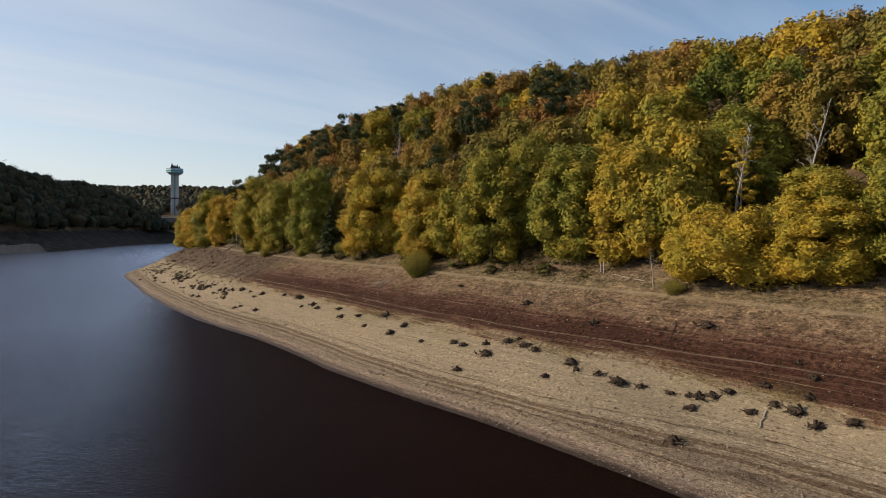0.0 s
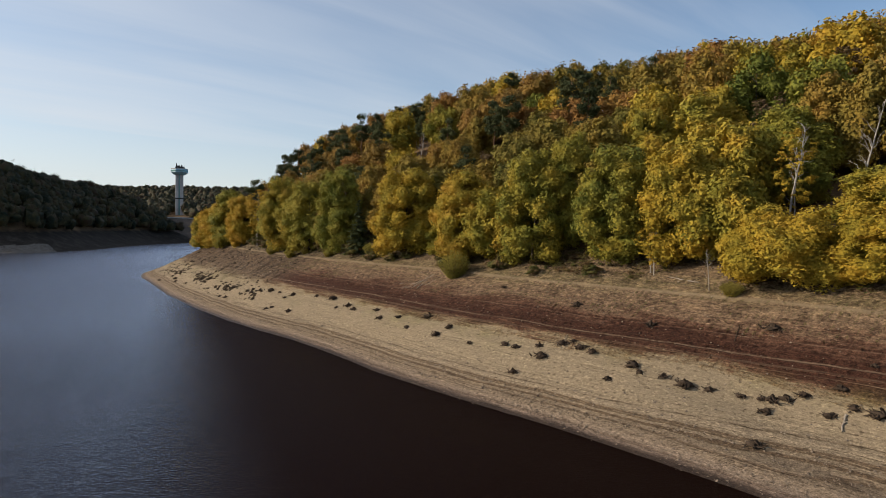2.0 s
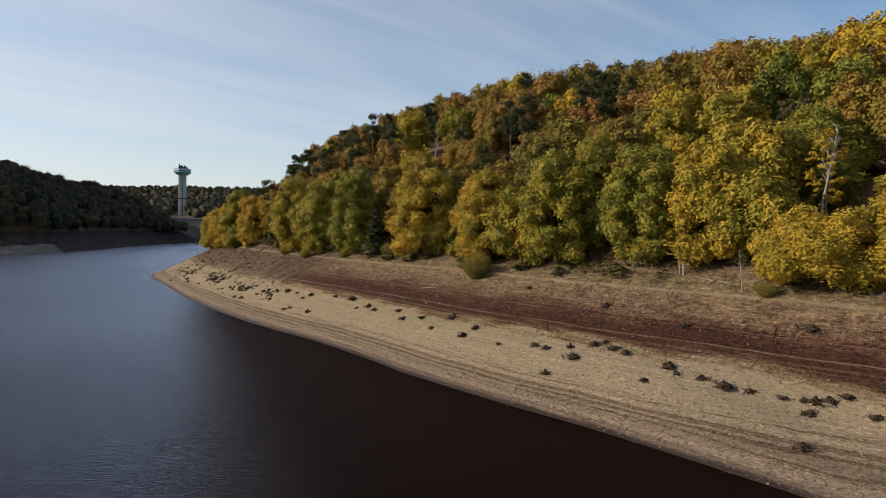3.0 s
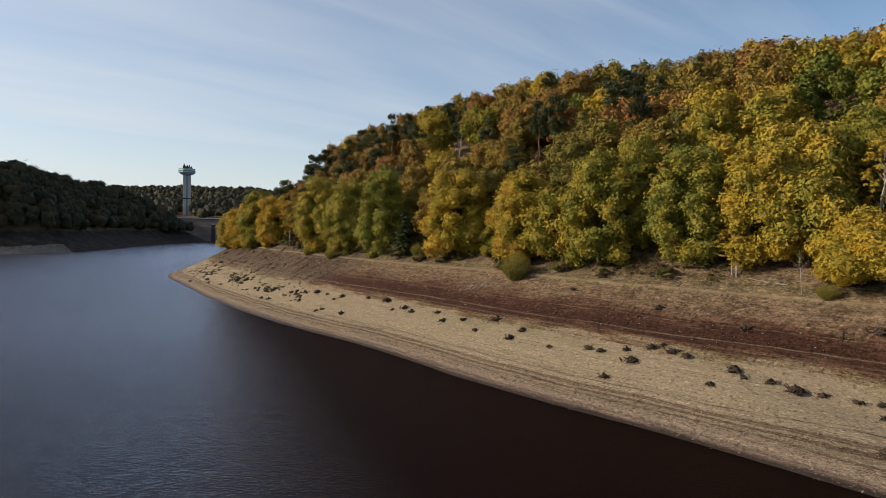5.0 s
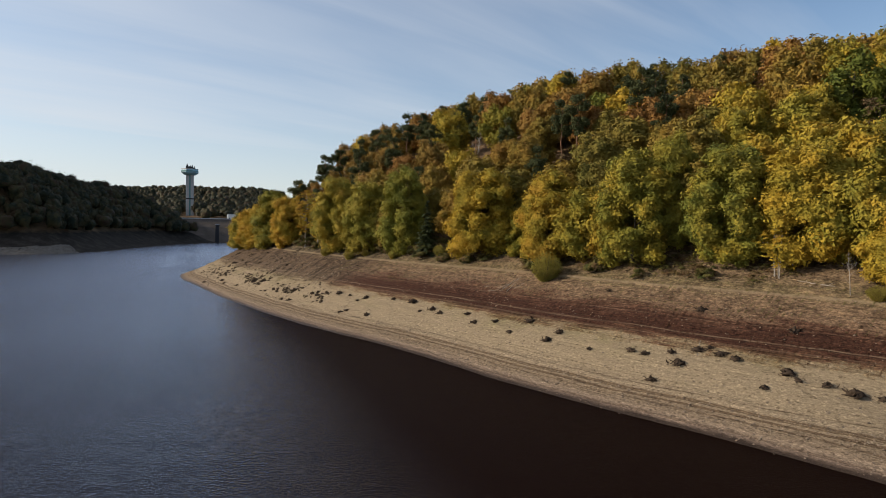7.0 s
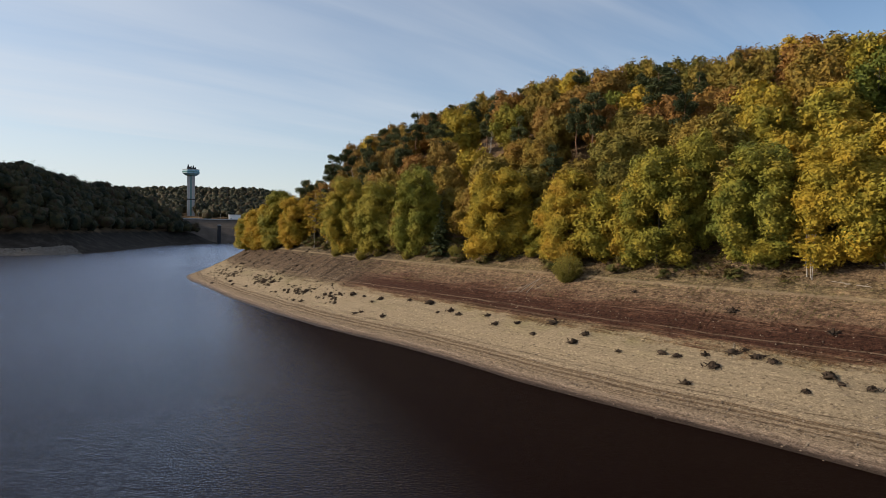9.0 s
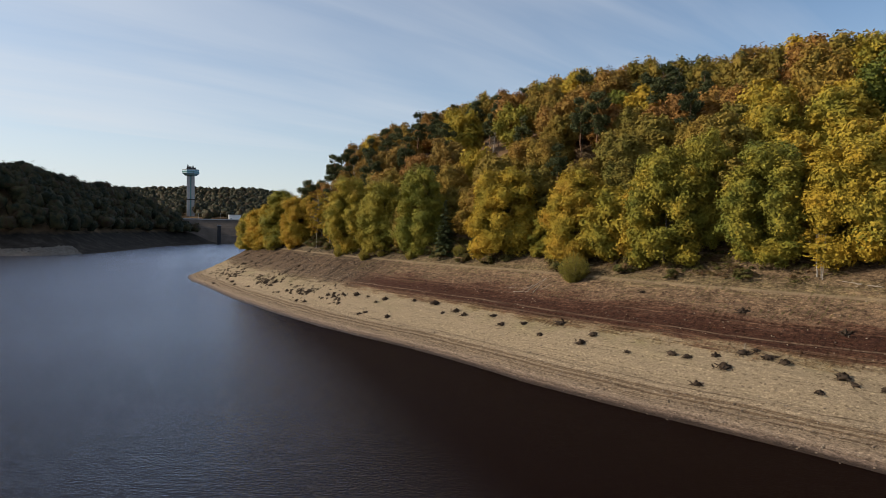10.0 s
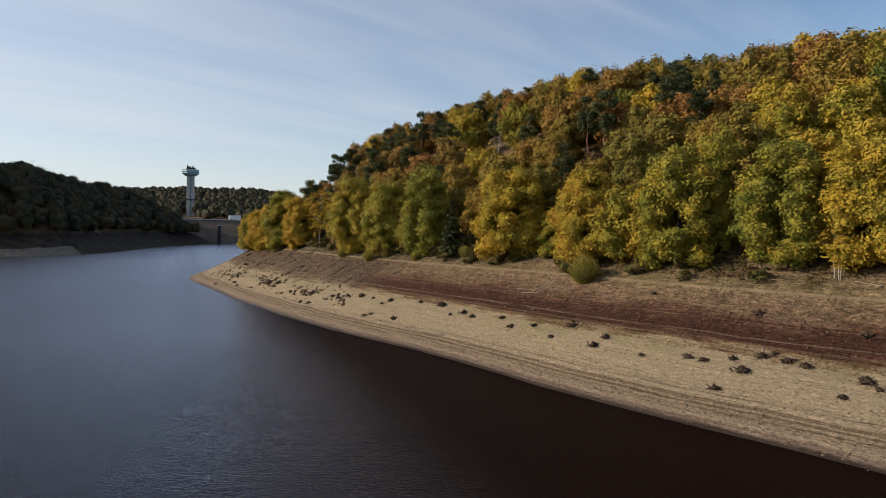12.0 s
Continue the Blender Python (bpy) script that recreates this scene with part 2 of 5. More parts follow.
    colour = m.mix(m.math("MULTIPLY", m.math("SUBTRACT", z, 8.5), 0.5, True), colour, clods, "MULTIPLY")
    pale = m.math("MULTIPLY", m.math("MULTIPLY", m.math("SUBTRACT", lines, 0.55), 18.0, True), m.math("MULTIPLY", high, m.math("ADD", m.math("MULTIPLY", breaks, 0.7), 0.3)))
    colour = m.mix(m.math("MULTIPLY", pale, 0.8), colour, (0.22, 0.155, 0.10))
    # two pale lines of washed gravel through the red belt
    for at, amount in ((7.35, 0.6), (6.75, 0.3)):
        wash = m.math("SUBTRACT", 1.0, m.math("MULTIPLY", m.math("ABSOLUTE", m.math("SUBTRACT", m.math("ADD", z, m.math("MULTIPLY", broad, 0.8)), at + 0.4)), 11.0), True)
        colour = m.mix(m.math("MULTIPLY", m.math("MULTIPLY", wash, amount), m.math("MULTIPLY", m.math("SUBTRACT", mid, 0.36), 6.0, True)), colour, (0.23, 0.165, 0.11))
    # the trodden track along the slope
    track = m.math("SUBTRACT", 1.0, m.math("MULTIPLY", m.math("ABSOLUTE", m.math("SUBTRACT", m.math("ADD", z, m.math("MULTIPLY", mid, 0.3)), 12.55)), 3.6), True)
    colour = m.mix(m.math("MULTIPLY", track, 0.75), colour, (0.27, 0.20, 0.125))
    m.join(colour, m.bsdf.inputs["Base Color"])
    m.join(m.math("ADD", m.math("MULTIPLY", z, 0.9), 0.35, True), m.bsdf.inputs["Roughness"])
    m.bsdf.inputs["Specular IOR Level"].default_value = 0.15
    relief = m.math("ADD", m.math("MULTIPLY", fine, 0.5), m.math("ADD", m.math("MULTIPLY", grit, 0.35), m.math("ADD", m.math("MULTIPLY", m.math("MULTIPLY", tuft, high), 1.2), m.math("MULTIPLY", lines, 0.45))))
    m.bump(relief, 1.0, 0.24)
    return m.material


def ground_material():
    """Forest floor: leaf litter, brown soil, stains of moss; shore soil below, darkened in colour for shade."""
    m = Nodes("forest_floor")
    place = m.place()
    z = m.add("ShaderNodeSeparateXYZ", links={0: place}).outputs[2]
    mid, fine = m.noise(place, 0.15, 5, 0.6), m.noise(place, 3.0, 5, 0.7)
    litter = m.ramp(m.math("ADD", m.math("MULTIPLY", mid, 0.6), m.math("MULTIPLY", fine, 0.4)), [(0.3, (0.06, 0.045, 0.025)), (0.5, (0.16, 0.10, 0.055)), (0.65, (0.21, 0.135, 0.07)), (0.8, (0.11, 0.10, 0.04))])
    # shore tones kept near black: the far bank's shade is put into them
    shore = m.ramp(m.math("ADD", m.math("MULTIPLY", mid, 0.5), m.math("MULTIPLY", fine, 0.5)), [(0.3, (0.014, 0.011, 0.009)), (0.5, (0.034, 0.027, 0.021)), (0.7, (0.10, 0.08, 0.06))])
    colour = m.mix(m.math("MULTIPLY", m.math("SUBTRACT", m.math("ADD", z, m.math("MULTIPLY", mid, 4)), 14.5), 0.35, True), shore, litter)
    m.join(colour, m.bsdf.inputs["Base Color"])
    m.bsdf.inputs["Roughness"].default_value = 0.95
    m.bsdf.inputs["Specular IOR Level"].default_value = 0.08
    m.bump(fine, 0.8, 0.15)
    return m.material


def water_material():
    """Peaty brown lake water, ruffled by wind; the gloss follows a Fresnel curve as seen through a polarising filter,
    and is painted weaker along the wooded slope.
    """
    m = Nodes("lake_water")
    place = m.place()
    turn = m.add("ShaderNodeMapping", values={"Rotation": (0, 0, radians(-20)), "Scale": (0.75, 1.6, 1)}, links={0: place})
    ripples = m.noise(turn.outputs[0], 2.4, 4, 0.6, 0.4)
    swell = m.noise(turn.outputs[0], 0.16, 2, 0.5, 0.3)
    gusts = m.noise(place, 0.012, 3, 0.5)
    # gloss painted weaker near the wooded slope, standing in for its dark reflection
    xyz = m.add("ShaderNodeSeparateXYZ", links={0: place})
    off_shore = m.math("SUBTRACT", m.math("MULTIPLY", m.math("ADD", xyz.outputs[0], 47.0), -0.921), m.math("MULTIPLY", m.math("SUBTRACT", xyz.outputs[1], 90.0), 0.39))
    painted_sheen = m.math("MULTIPLY", m.math("ADD", m.math("ADD", off_shore, 12.5), m.math("MULTIPLY", m.math("SUBTRACT", gusts, 0.5), 8)), 0.056, True)
    painted_sheen = m.ramp(painted_sheen, [(0.0, (0, 0, 0)), (1.0, (1, 1, 1))], "EASE")
    painted_sheen = m.math("MAXIMUM", painted_sheen, m.math("MULTIPLY", m.math("SUBTRACT", xyz.outputs[1], 245.0), 0.03, True))
    calm = m.ramp(gusts, [(0.35, (0.55, 0.55, 0.55)), (0.65, (0.9, 0.9, 0.9))])
    wave = m.math("ADD", m.math("MULTIPLY", ripples, 0.5), m.math("MULTIPLY", swell, 0.4))
    bump = m.add("ShaderNodeBump", links={"Height": wave, "Strength": m.math("MULTIPLY", calm, 0.68)}, values={"Distance": 0.5})
    fresnel = m.add("ShaderNodeFresnel", values={"IOR": 1.333}, links={"Normal": bump.outputs[0]})
    gloss = m.add("ShaderNodeBsdfGlossy", values={"Color": (0.78, 0.84, 1.0, 1), "Roughness": 0.19}, links={"Normal": bump.outputs[0]})
    deep = m.add("ShaderNodeBsdfDiffuse", values={"Color": (0.0075, 0.0030, 0.0017, 1)})
    both = m.add("ShaderNodeMixShader", links={0: m.math("MULTIPLY", m.math("POWER", fresnel.outputs[0], 1.15), m.math("ADD", m.math("MULTIPLY", painted_sheen, 1.04), 0.24)), 1: deep.outputs[0], 2: gloss.outputs[0]})
    m.join(both.outputs[0], m.out.inputs[0])
    return m.material


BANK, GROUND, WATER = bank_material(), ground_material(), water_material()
GOLD = leaf_material("gold_leaves", [(0.0, (0.185, 0.175, 0.026)), (0.3, (0.350, 0.262, 0.032)), (0.6, (0.450, 0.300, 0.033)), (1.0, (0.465, 0.262, 0.036))], 0.5)
OLIVE = leaf_material("olive_leaves", [(0.0, (0.135, 0.148, 0.026)), (0.35, (0.265, 0.228, 0.032)), (0.7, (0.400, 0.280, 0.034)), (1.0, (0.450, 0.265, 0.036))], 0.5)
GREEN = leaf_material("green_leaves", [(0.0, (0.095, 0.125, 0.024)), (0.5, (0.205, 0.205, 0.032)), (1.0, (0.360, 0.270, 0.036))])
AUTUMN = leaf_material("olive_brown_leaves", [(0.0, (0.130, 0.126, 0.027)), (0.4, (0.221, 0.166, 0.032)), (0.7, (0.297, 0.194, 0.036)), (1.0, (0.297, 0.158, 0.038))], 0.4)
RUST = leaf_material("rust_leaves", [(0.0, (0.189, 0.137, 0.032)), (0.35, (0.270, 0.163, 0.036)), (0.7, (0.292, 0.147, 0.038)), (1.0, (0.232, 0.121, 0.040))], 0.4)
NEEDLES = leaf_material("pine_needles", [(0.0, (0.045, 0.058, 0.024)), (1.0, (0.100, 0.108, 0.040))], 0.3, 0.12)
TWIGGY = leaf_material("sparse_brown_leaves", [(0.0, (0.13, 0.075, 0.04)), (1.0, (0.17, 0.12, 0.06))], 0.3, 0.2)
# darker than such foliage is: the far hill's shade is in this colour
FAR_LEAVES = leaf_material("far_woods_leaves", [(0.1, (0.012, 0.018, 0.010)), (0.4, (0.030, 0.032, 0.015)), (0.6, (0.060, 0.050, 0.020)), (0.9, (0.050, 0.030, 0.016))], 0.8, 0.06, 0.12, 0.25, 0.25, 0.7, 0.9)
WEEDS = leaf_material("dried_red_weeds", [(0.0, (0.048, 0.020, 0.012)), (0.6, (0.064, 0.029, 0.016)), (1.0, (0.12, 0.068, 0.036))], 0.5, 0.1)
WILLOW = leaf_material("willow_leaves", [(0.0, (0.22, 0.20, 0.045)), (0.5, (0.31, 0.26, 0.055)), (1.0, (0.38, 0.28, 0.06))], 0.6, 0.3)
BRAMBLE = leaf_material("bramble_leaves", [(0.0, (0.06, 0.07, 0.02)), (0.5, (0.14, 0.12, 0.035)), (1.0, (0.17, 0.095, 0.05))], 0.9, 0.2, 0.35)
GRASS = leaf_material("dry_grass", [(0.0, (0.085, 0.095, 0.028)), (0.5, (0.15, 0.135, 0.05)), (1.0, (0.24, 0.19, 0.09))], 0.5, 0.2)
BARK = bark_material("grey_brown_bark", (0.035, 0.028, 0.022), (0.14, 0.115, 0.09))
PINE_BARK = bark_material("reddish_pine_bark", (0.07, 0.04, 0.028), (0.24, 0.14, 0.09))
BIRCH_BARK = bark_material("white_birch_bark", (0.12, 0.10, 0.085), (0.44, 0.40, 0.35), 2.0)
DEAD = bark_material("weathered_dead_wood", (0.008, 0.0055, 0.004), (0.085, 0.060, 0.042), 5.0)
PALE_WOOD = bark_material("bleached_wood", (0.13, 0.10, 0.075), (0.36, 0.31, 0.25), 4.0)
def stone_material():
    """Stones of mixed grey-brown, each of its own tone."""
    m = Nodes("shore_stone")
    one = m.add("ShaderNodeNewGeometry").outputs["Random Per Island"]
    grain = m.noise(m.place(), 9.0, 4)
    tone = m.math("ADD", m.math("MULTIPLY", one, 0.75), m.math("MULTIPLY", grain, 0.3))
    m.join(m.ramp(tone, [(0.1, (0.07, 0.05, 0.038)), (0.6, (0.20, 0.15, 0.105)), (0.95, (0.27, 0.21, 0.15))]), m.bsdf.inputs["Base Color"])
    m.bsdf.inputs["Roughness"].default_value = 0.9
    return m.material


STONE = stone_material()
PALE_STONE = plain_material("pale_slab_stone", (0.20, 0.17, 0.14), 0.9, 2.0, 0.35)
DARK_STONE = plain_material("dark_wet_rock", (0.060, 0.043, 0.027), 0.9, 2.0, 0.4)
CONCRETE = plain_material("weathered_concrete", (0.42, 0.41, 0.40), 0.85, 0.8, 0.2)
DARK_CONCRETE = plain_material("dark_concrete", (0.04, 0.039, 0.042), 0.85, 0.8, 0.25)
TEAL = plain_material("teal_cladding", (0.27, 0.47, 0.56), 0.45, 0.8, 0.15)
WHITE_PAINT = plain_material("white_wall_paint", (0.78, 0.76, 0.72), 0.7, 0.8, 0.08)
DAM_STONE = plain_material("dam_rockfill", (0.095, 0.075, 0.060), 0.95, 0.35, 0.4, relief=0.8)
ASPHALT = plain_material("asphalt", (0.10, 0.10, 0.10), 0.9, 1.0, 0.25)
STEEL = plain_material("galvanised_steel", (0.35, 0.36, 0.37), 0.5, 2.0, 0.15, 0.7)
TEAL_GLASS = plain_material("tinted_window_band", (0.10, 0.22, 0.23), 0.12, 1.0, 0.1, relief=0.0)


# ---- the lie of the land: two wooded shores, a far ridge, water level at z = 0 ----
SHORE = [(150, -150), (60, -12), (30, 33), (18.4, 48), (11.4, 57.3), (4.6, 65.8), (-2.4, 73.2), (-9.2, 81), (-16, 89.2), (-23.2, 99.6),
         (-32.5, 112), (-42, 122.4), (-52, 134), (-65.4, 151.8), (-86, 182), (-110, 222), (-119, 236), (-125, 248), (-129.5, 259), (-132, 270), (-130, 282), (-118, 300),
         (-86, 350), (-30, 430), (60, 560), (250, 760), (900, 1000), (900, -150)]
FAR_SHORE = [(-1500, 120), (-700, 210), (-420, 320), (-330, 368), (-297, 389), (-276, 410), (-270, 440), (-272, 475), (-288, 557),
             (-298, 645), (-291, 702), (-283, 726), (-290, 738), (-345, 775), (-420, 860), (-900, 1000), (-1500, 1000)]
BACK_SHORE = [(-352, 782), (-300, 830), (-150, 925), (150, 1150), (150, 2600), (-1600, 2600), (-1600, 1000), (-640, 870)]
PROFILE_D = [-400, -60, 0, 3, 7, 10, 13, 22, 30, 45, 60, 75, 95, 130, 220, 900]
PROFILE_Z = [-30, -12, 0, 1.05, 2.6, 4.1, 5.4, 10.2, 14.2, 22.5, 31.5, 40, 48, 54, 58, 70]


def inland(poly, x, y):
    """Distance to the shoreline, positive on land, for arrays x and y; also the running length along the shore."""
    x, y = np.asarray(x, float), np.asarray(y, float)
    best, run, inside, length = np.full(x.shape, 1e9), np.zeros(x.shape), np.zeros(x.shape, bool), 0.0
    for (ax, ay), (bx, by) in zip(poly, poly[1:] + poly[:1]):
        dx, dy = bx - ax, by - ay
        size = math.hypot(dx, dy)
        k = np.clip(((x - ax) * dx + (y - ay) * dy) / size ** 2, 0, 1)
        d = np.hypot(x - ax - k * dx, y - ay - k * dy)
        run = np.where(d < best, length + k * size, run)
        best = np.minimum(best, d)
        crosses = (ay > y) != (by > y)
        inside ^= crosses & (x < ax + (y - ay) * dx / (dy if abs(dy) > 1e-9 else 1e-9))
        length += size
    return np.where(inside, best, -best), run


def waves(x, y):
    """A gentle unevenness of the slopes, about one metre."""
    return 0.5 * np.sin(x * 0.11 + 1.3 * np.sin(y * 0.05)) + 0.4 * np.sin(y * 0.17 + 0.8 * np.sin(x * 0.07)) + 0.25 * np.sin((x + y) * 0.31)


def height(x, y):
    """Height of the land over the water."""
    x, y = np.asarray(x, float), np.asarray(y, float)
    d, _ = inland(SHORE, x, y)
    z = np.interp(d, PROFILE_D, PROFILE_Z)
    # the bank lies flatter where it comes nearest
    flat = np.clip((x - 9) / 14, 0, 1) * np.clip((78 - y) / 18, 0, 1)
    z = z - flat * 2.0 * np.exp(-((d - 16) / 8) ** 2)
    z = z - 1.2 * np.clip((x - y + 56) / 30, 0, 1) * np.exp(-((d - 11) / 7) ** 2) * np.clip(d / 6, 0, 1)
    z = z + 6.5 * np.clip((d - 42) / 26, 0, 1) * np.clip((y - 144) / 60, 0, 1)
    z = z + waves(x, y) * np.clip((d - 30) / 20, 0, 1) * 1.5
    e, _ = inland(FAR_SHORE, x, y)
    e = np.where((e > 0) & (e < 90), e * (0.6 + 0.4 * np.clip((y - 408) / 40 + np.clip((e - 45) / 45, 0, 1), 0, 1)), e)
    z2 = np.minimum(np.interp(np.where(e > 30, 30 + (e - 30) * 1.35, e), PROFILE_D, PROFILE_Z), 49) + waves(x * 0.3, y * 0.3) * 4 * np.clip((e - 15) / 60, 0, 1)
    z2 = z2 - 4.5 * np.clip((-365 - x) / 50, 0, 1) * np.clip(e / 60, 0, 1)
    # unseen higher crest added on that shore's left, to shade its hill and the dam
    z2 = z2 + 132 * np.exp(-((x + 0.78 * y + 90) / 58) ** 2) * np.clip((y - 455) / 70, 0, 1) * np.clip((900 - y) / 90, 0, 1)
    g, _ = inland(BACK_SHORE, x, y)
    z2 = np.maximum(z2, np.interp(g, [-60, 0, 18, 190, 600, 1200], [-30, 2, 22, 36, 92, 104]) + waves(x * 0.05, y * 0.05) * 4 * np.clip((g - 60) / 300, 0, 1))
    # hills that close the lake all round, and the high ridge behind the dam
    far = np.hypot(x + 200, y - 300)
    ring = np.clip((far - 950) / 450, -1, 1) * 95 - 2 + 9 * np.sin(x * 0.006 + 1) * np.clip((far - 900) / 300, 0, 1)
    return np.maximum(np.maximum(z, z2), np.clip(ring, -30, 120))


# ---- helpers for meshes ----
def mesh_of(name, verts, faces, material, smooth=False):
    """A mesh from arrays of corners and of faces that all have the same number of corners."""
    verts, faces = np.asarray(verts, np.float32), np.asarray(faces, np.int32)
    me = bpy.data.meshes.new(name)
    count, sides = faces.shape
    me.vertices.add(len(verts))
    me.vertices.foreach_set("co", verts.ravel())
    me.loops.add(count * sides)
    me.loops.foreach_set("vertex_index", faces.ravel())
    me.polygons.add(count)
    me.polygons.foreach_set("loop_start", np.arange(count, dtype=np.int32) * sides)
    me.polygons.foreach_set("use_smooth", np.full(count, smooth))
    me.materials.append(material)
    me.update(calc_edges=True)
    return me


def part(name, data, parent, label=""):
    """Links a mesh, or a bmesh with a material, as one object under a thing or a part."""
    ob = new(name, data)
    ob.parent = parent
    return tagged(ob, label)


def bm_mesh(name, bm, material, smooth=False):
    me = bpy.data.meshes.new(name)
    bm.normal_update()
    bm.to_mesh(me)
    bm.free()
    me.materials.append(material)
    if smooth:
        me.polygons.foreach_set("use_smooth", np.ones(len(me.polygons), bool))
    return me


def sheet(name, xs, ys, z, material):
    """A grid of quads over the coordinates xs and ys."""
    gx, gy = np.meshgrid(xs, ys)
    n = len(xs)
    i = (np.arange(len(ys) - 1)[:, None] * n + np.arange(n - 1)).ravel()
    return mesh_of(name, np.stack([gx, gy, z], -1).reshape(-1, 3), np.stack([i, i + 1, i + n + 1, i + n], 1), material, True)


def spread(inner, step, low, high, far, growth=1.13):
    """Coordinates that are fine over the inner stretch and widen towards low and high."""
    mid = np.arange(inner[0], inner[1] + step, step)
    left, right = [mid[0]], [mid[-1]]
    a = b = step
    while left[-1] > low:
        a *= growth
        left.append(left[-1] - min(a, 14 if left[-1] > -1000 else 70))
    while right[-1] < high:
        b *= growth
        right.append(right[-1] + min(b, 17 if right[-1] < far else 70))
    return np.concatenate([left[:0:-1], mid, right[1:]])


# ---- ground, bank and lake ----
xs, ys = spread((-140, 80), 4.0, -3800, 3800, 150), spread((40, 300), 4.0, -3500, 4200, 1500)
gx, gy = np.meshgrid(xs, ys)
shore_d, shore_run = inland(SHORE, gx, gy)
gz = height(gx, gy)
BANK_RUN = (120.0, 640.0)  # stretch of the shore, in metres along it, that carries the detailed bank
under = np.clip((shore_d + 6) / 2, 0, 1) * np.clip((35.5 - shore_d) / 2.5, 0, 1) * np.clip((shore_run - BANK_RUN[0]) / 4, 0, 1) * np.clip((BANK_RUN[1] - shore_run) / 4, 0, 1)
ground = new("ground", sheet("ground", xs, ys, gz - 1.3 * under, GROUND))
tagged(ground, "brown leaf-strewn forest floor on hills round the lake", "ground", kind="structure")


def shore_frame(poly):
    """Closely set points along a shoreline, smoothed, with the direction to the land."""
    pts = np.array(poly, float)
    gaps = np.hypot(*np.diff(pts, axis=0).T)
    run = np.concatenate([[0], np.cumsum(gaps)])
    s = np.arange(BANK_RUN[0], BANK_RUN[1], 0.85)
    soft = np.zeros((len(s), 2))
    for k in np.linspace(-9, 9, 19):
        soft += np.stack([np.interp(s + k, run, pts[:, 0]), np.interp(s + k, run, pts[:, 1])], 1) / 19
    way = np.gradient(soft, axis=0)
    way /= np.hypot(way[:, 0], way[:, 1])[:, None]
    return s, soft, np.stack([way[:, 1], -way[:, 0]], 1)


def terraces(z, x, y):
    """Small steps that old water levels cut into the bank."""
    wob = 0.25 * np.sin(x * 0.21 + y * 0.13) + 0.18 * np.sin(x * 0.05 - y * 0.31 + 2) + 0.10 * np.sin(x * 0.83 + y * 0.61)
    out = z.copy()
    for pitch, depth in ((0.62, 0.04), (0.31, 0.025), (1.37, 0.05)):
        phase = (z + wob * pitch) / pitch * 2 * np.pi
        out += depth * np.sin(phase + 0.8 * np.sin(phase)) * np.clip(z / 0.3, 0, 1)
    return out


bank_s, bank_line, bank_in = shore_frame(SHORE)
bank_d = np.concatenate([np.arange(-5, 0, 0.5), np.arange(0, 36.01, 0.38)])
bx = bank_line[:, :1] + bank_in[:, :1] * bank_d
by = bank_line[:, 1:] + bank_in[:, 1:] * bank_d
bz = height(bx, by)
lumps = 0.10 * np.sin(bx * 1.7 + 2 * np.sin(by * 0.9)) * np.sin(by * 1.9 + bx * 0.4) + 0.05 * np.sin(bx * 4.1) * np.sin(by * 3.7)
bz = terraces(bz, bx, by) + lumps * np.clip((bz - 5) / 3, 0.15, 1)
# gullies and ribs on the stony point
ribs = np.sin(bank_s[:, None] * 0.9 + bank_d * 0.45 + 2.0 * np.sin(bank_s[:, None] * 0.23)) * np.sin(bank_s[:, None] * 0.37 + 1.0)
bz = bz + 0.28 * ribs * np.clip((by - 150) / 20, 0, 1) * np.clip((bz - 4) / 2, 0, 1) * np.clip((13 - bz) / 2, 0, 1)
n = len(bank_d)
i = (np.arange(len(bank_s) - 1)[:, None] * n + np.arange(n - 1)).ravel()
bank = new("bank", mesh_of("bank", np.stack([bx, by, bz], -1).reshape(-1, 3), np.stack([i, i + n, i + n + 1, i + 1], 1), BANK, True))
tagged(bank, "dry tan gravel bank with old water lines and a belt of red weeds", "bank", kind="structure")

water = new("water", sheet("water", np.linspace(-3800, 3800, 20), np.linspace(-3500, 4200, 20), np.zeros((20, 20)), WATER))
tagged(water, "dark peaty lake water with fine wind ripples", "water", kind="structure")


# ---- trees ----
def tube(points, radii, sides=6):
    """Corners and quads of a tapered tube along a line of points."""
    points = np.asarray(points, float)
    way = np.gradient(points, axis=0)
    way /= np.linalg.norm(way, axis=1)[:, None] + 1e-9
    side = np.cross(way, (0.31, 0.95, 0.02))
    side /= np.linalg.norm(side, axis=1)[:, None] + 1e-9
    other = np.cross(way, side)
    a = np.linspace(0, 2 * np.pi, sides, endpoint=False)
    ring = side[:, None] * np.cos(a)[None, :, None] + other[:, None] * np.sin(a)[None, :, None]
    verts = (points[:, None] + ring * np.asarray(radii, float)[:, None, None]).reshape(-1, 3)
    faces = [(k * sides + j, k * sides + (j + 1) % sides, (k + 1) * sides + (j + 1) % sides, (k + 1) * sides + j) for k in range(len(points) - 1) for j in range(sides)]
    return verts, np.array(faces)


def gather(pieces):
    """Joins (corners, faces) pairs."""
    verts, faces, base = [], [], 0
    for v, f in pieces:
        verts.append(v)
        faces.append(f + base)
        base += len(v)
    return np.concatenate(verts), np.concatenate(faces)


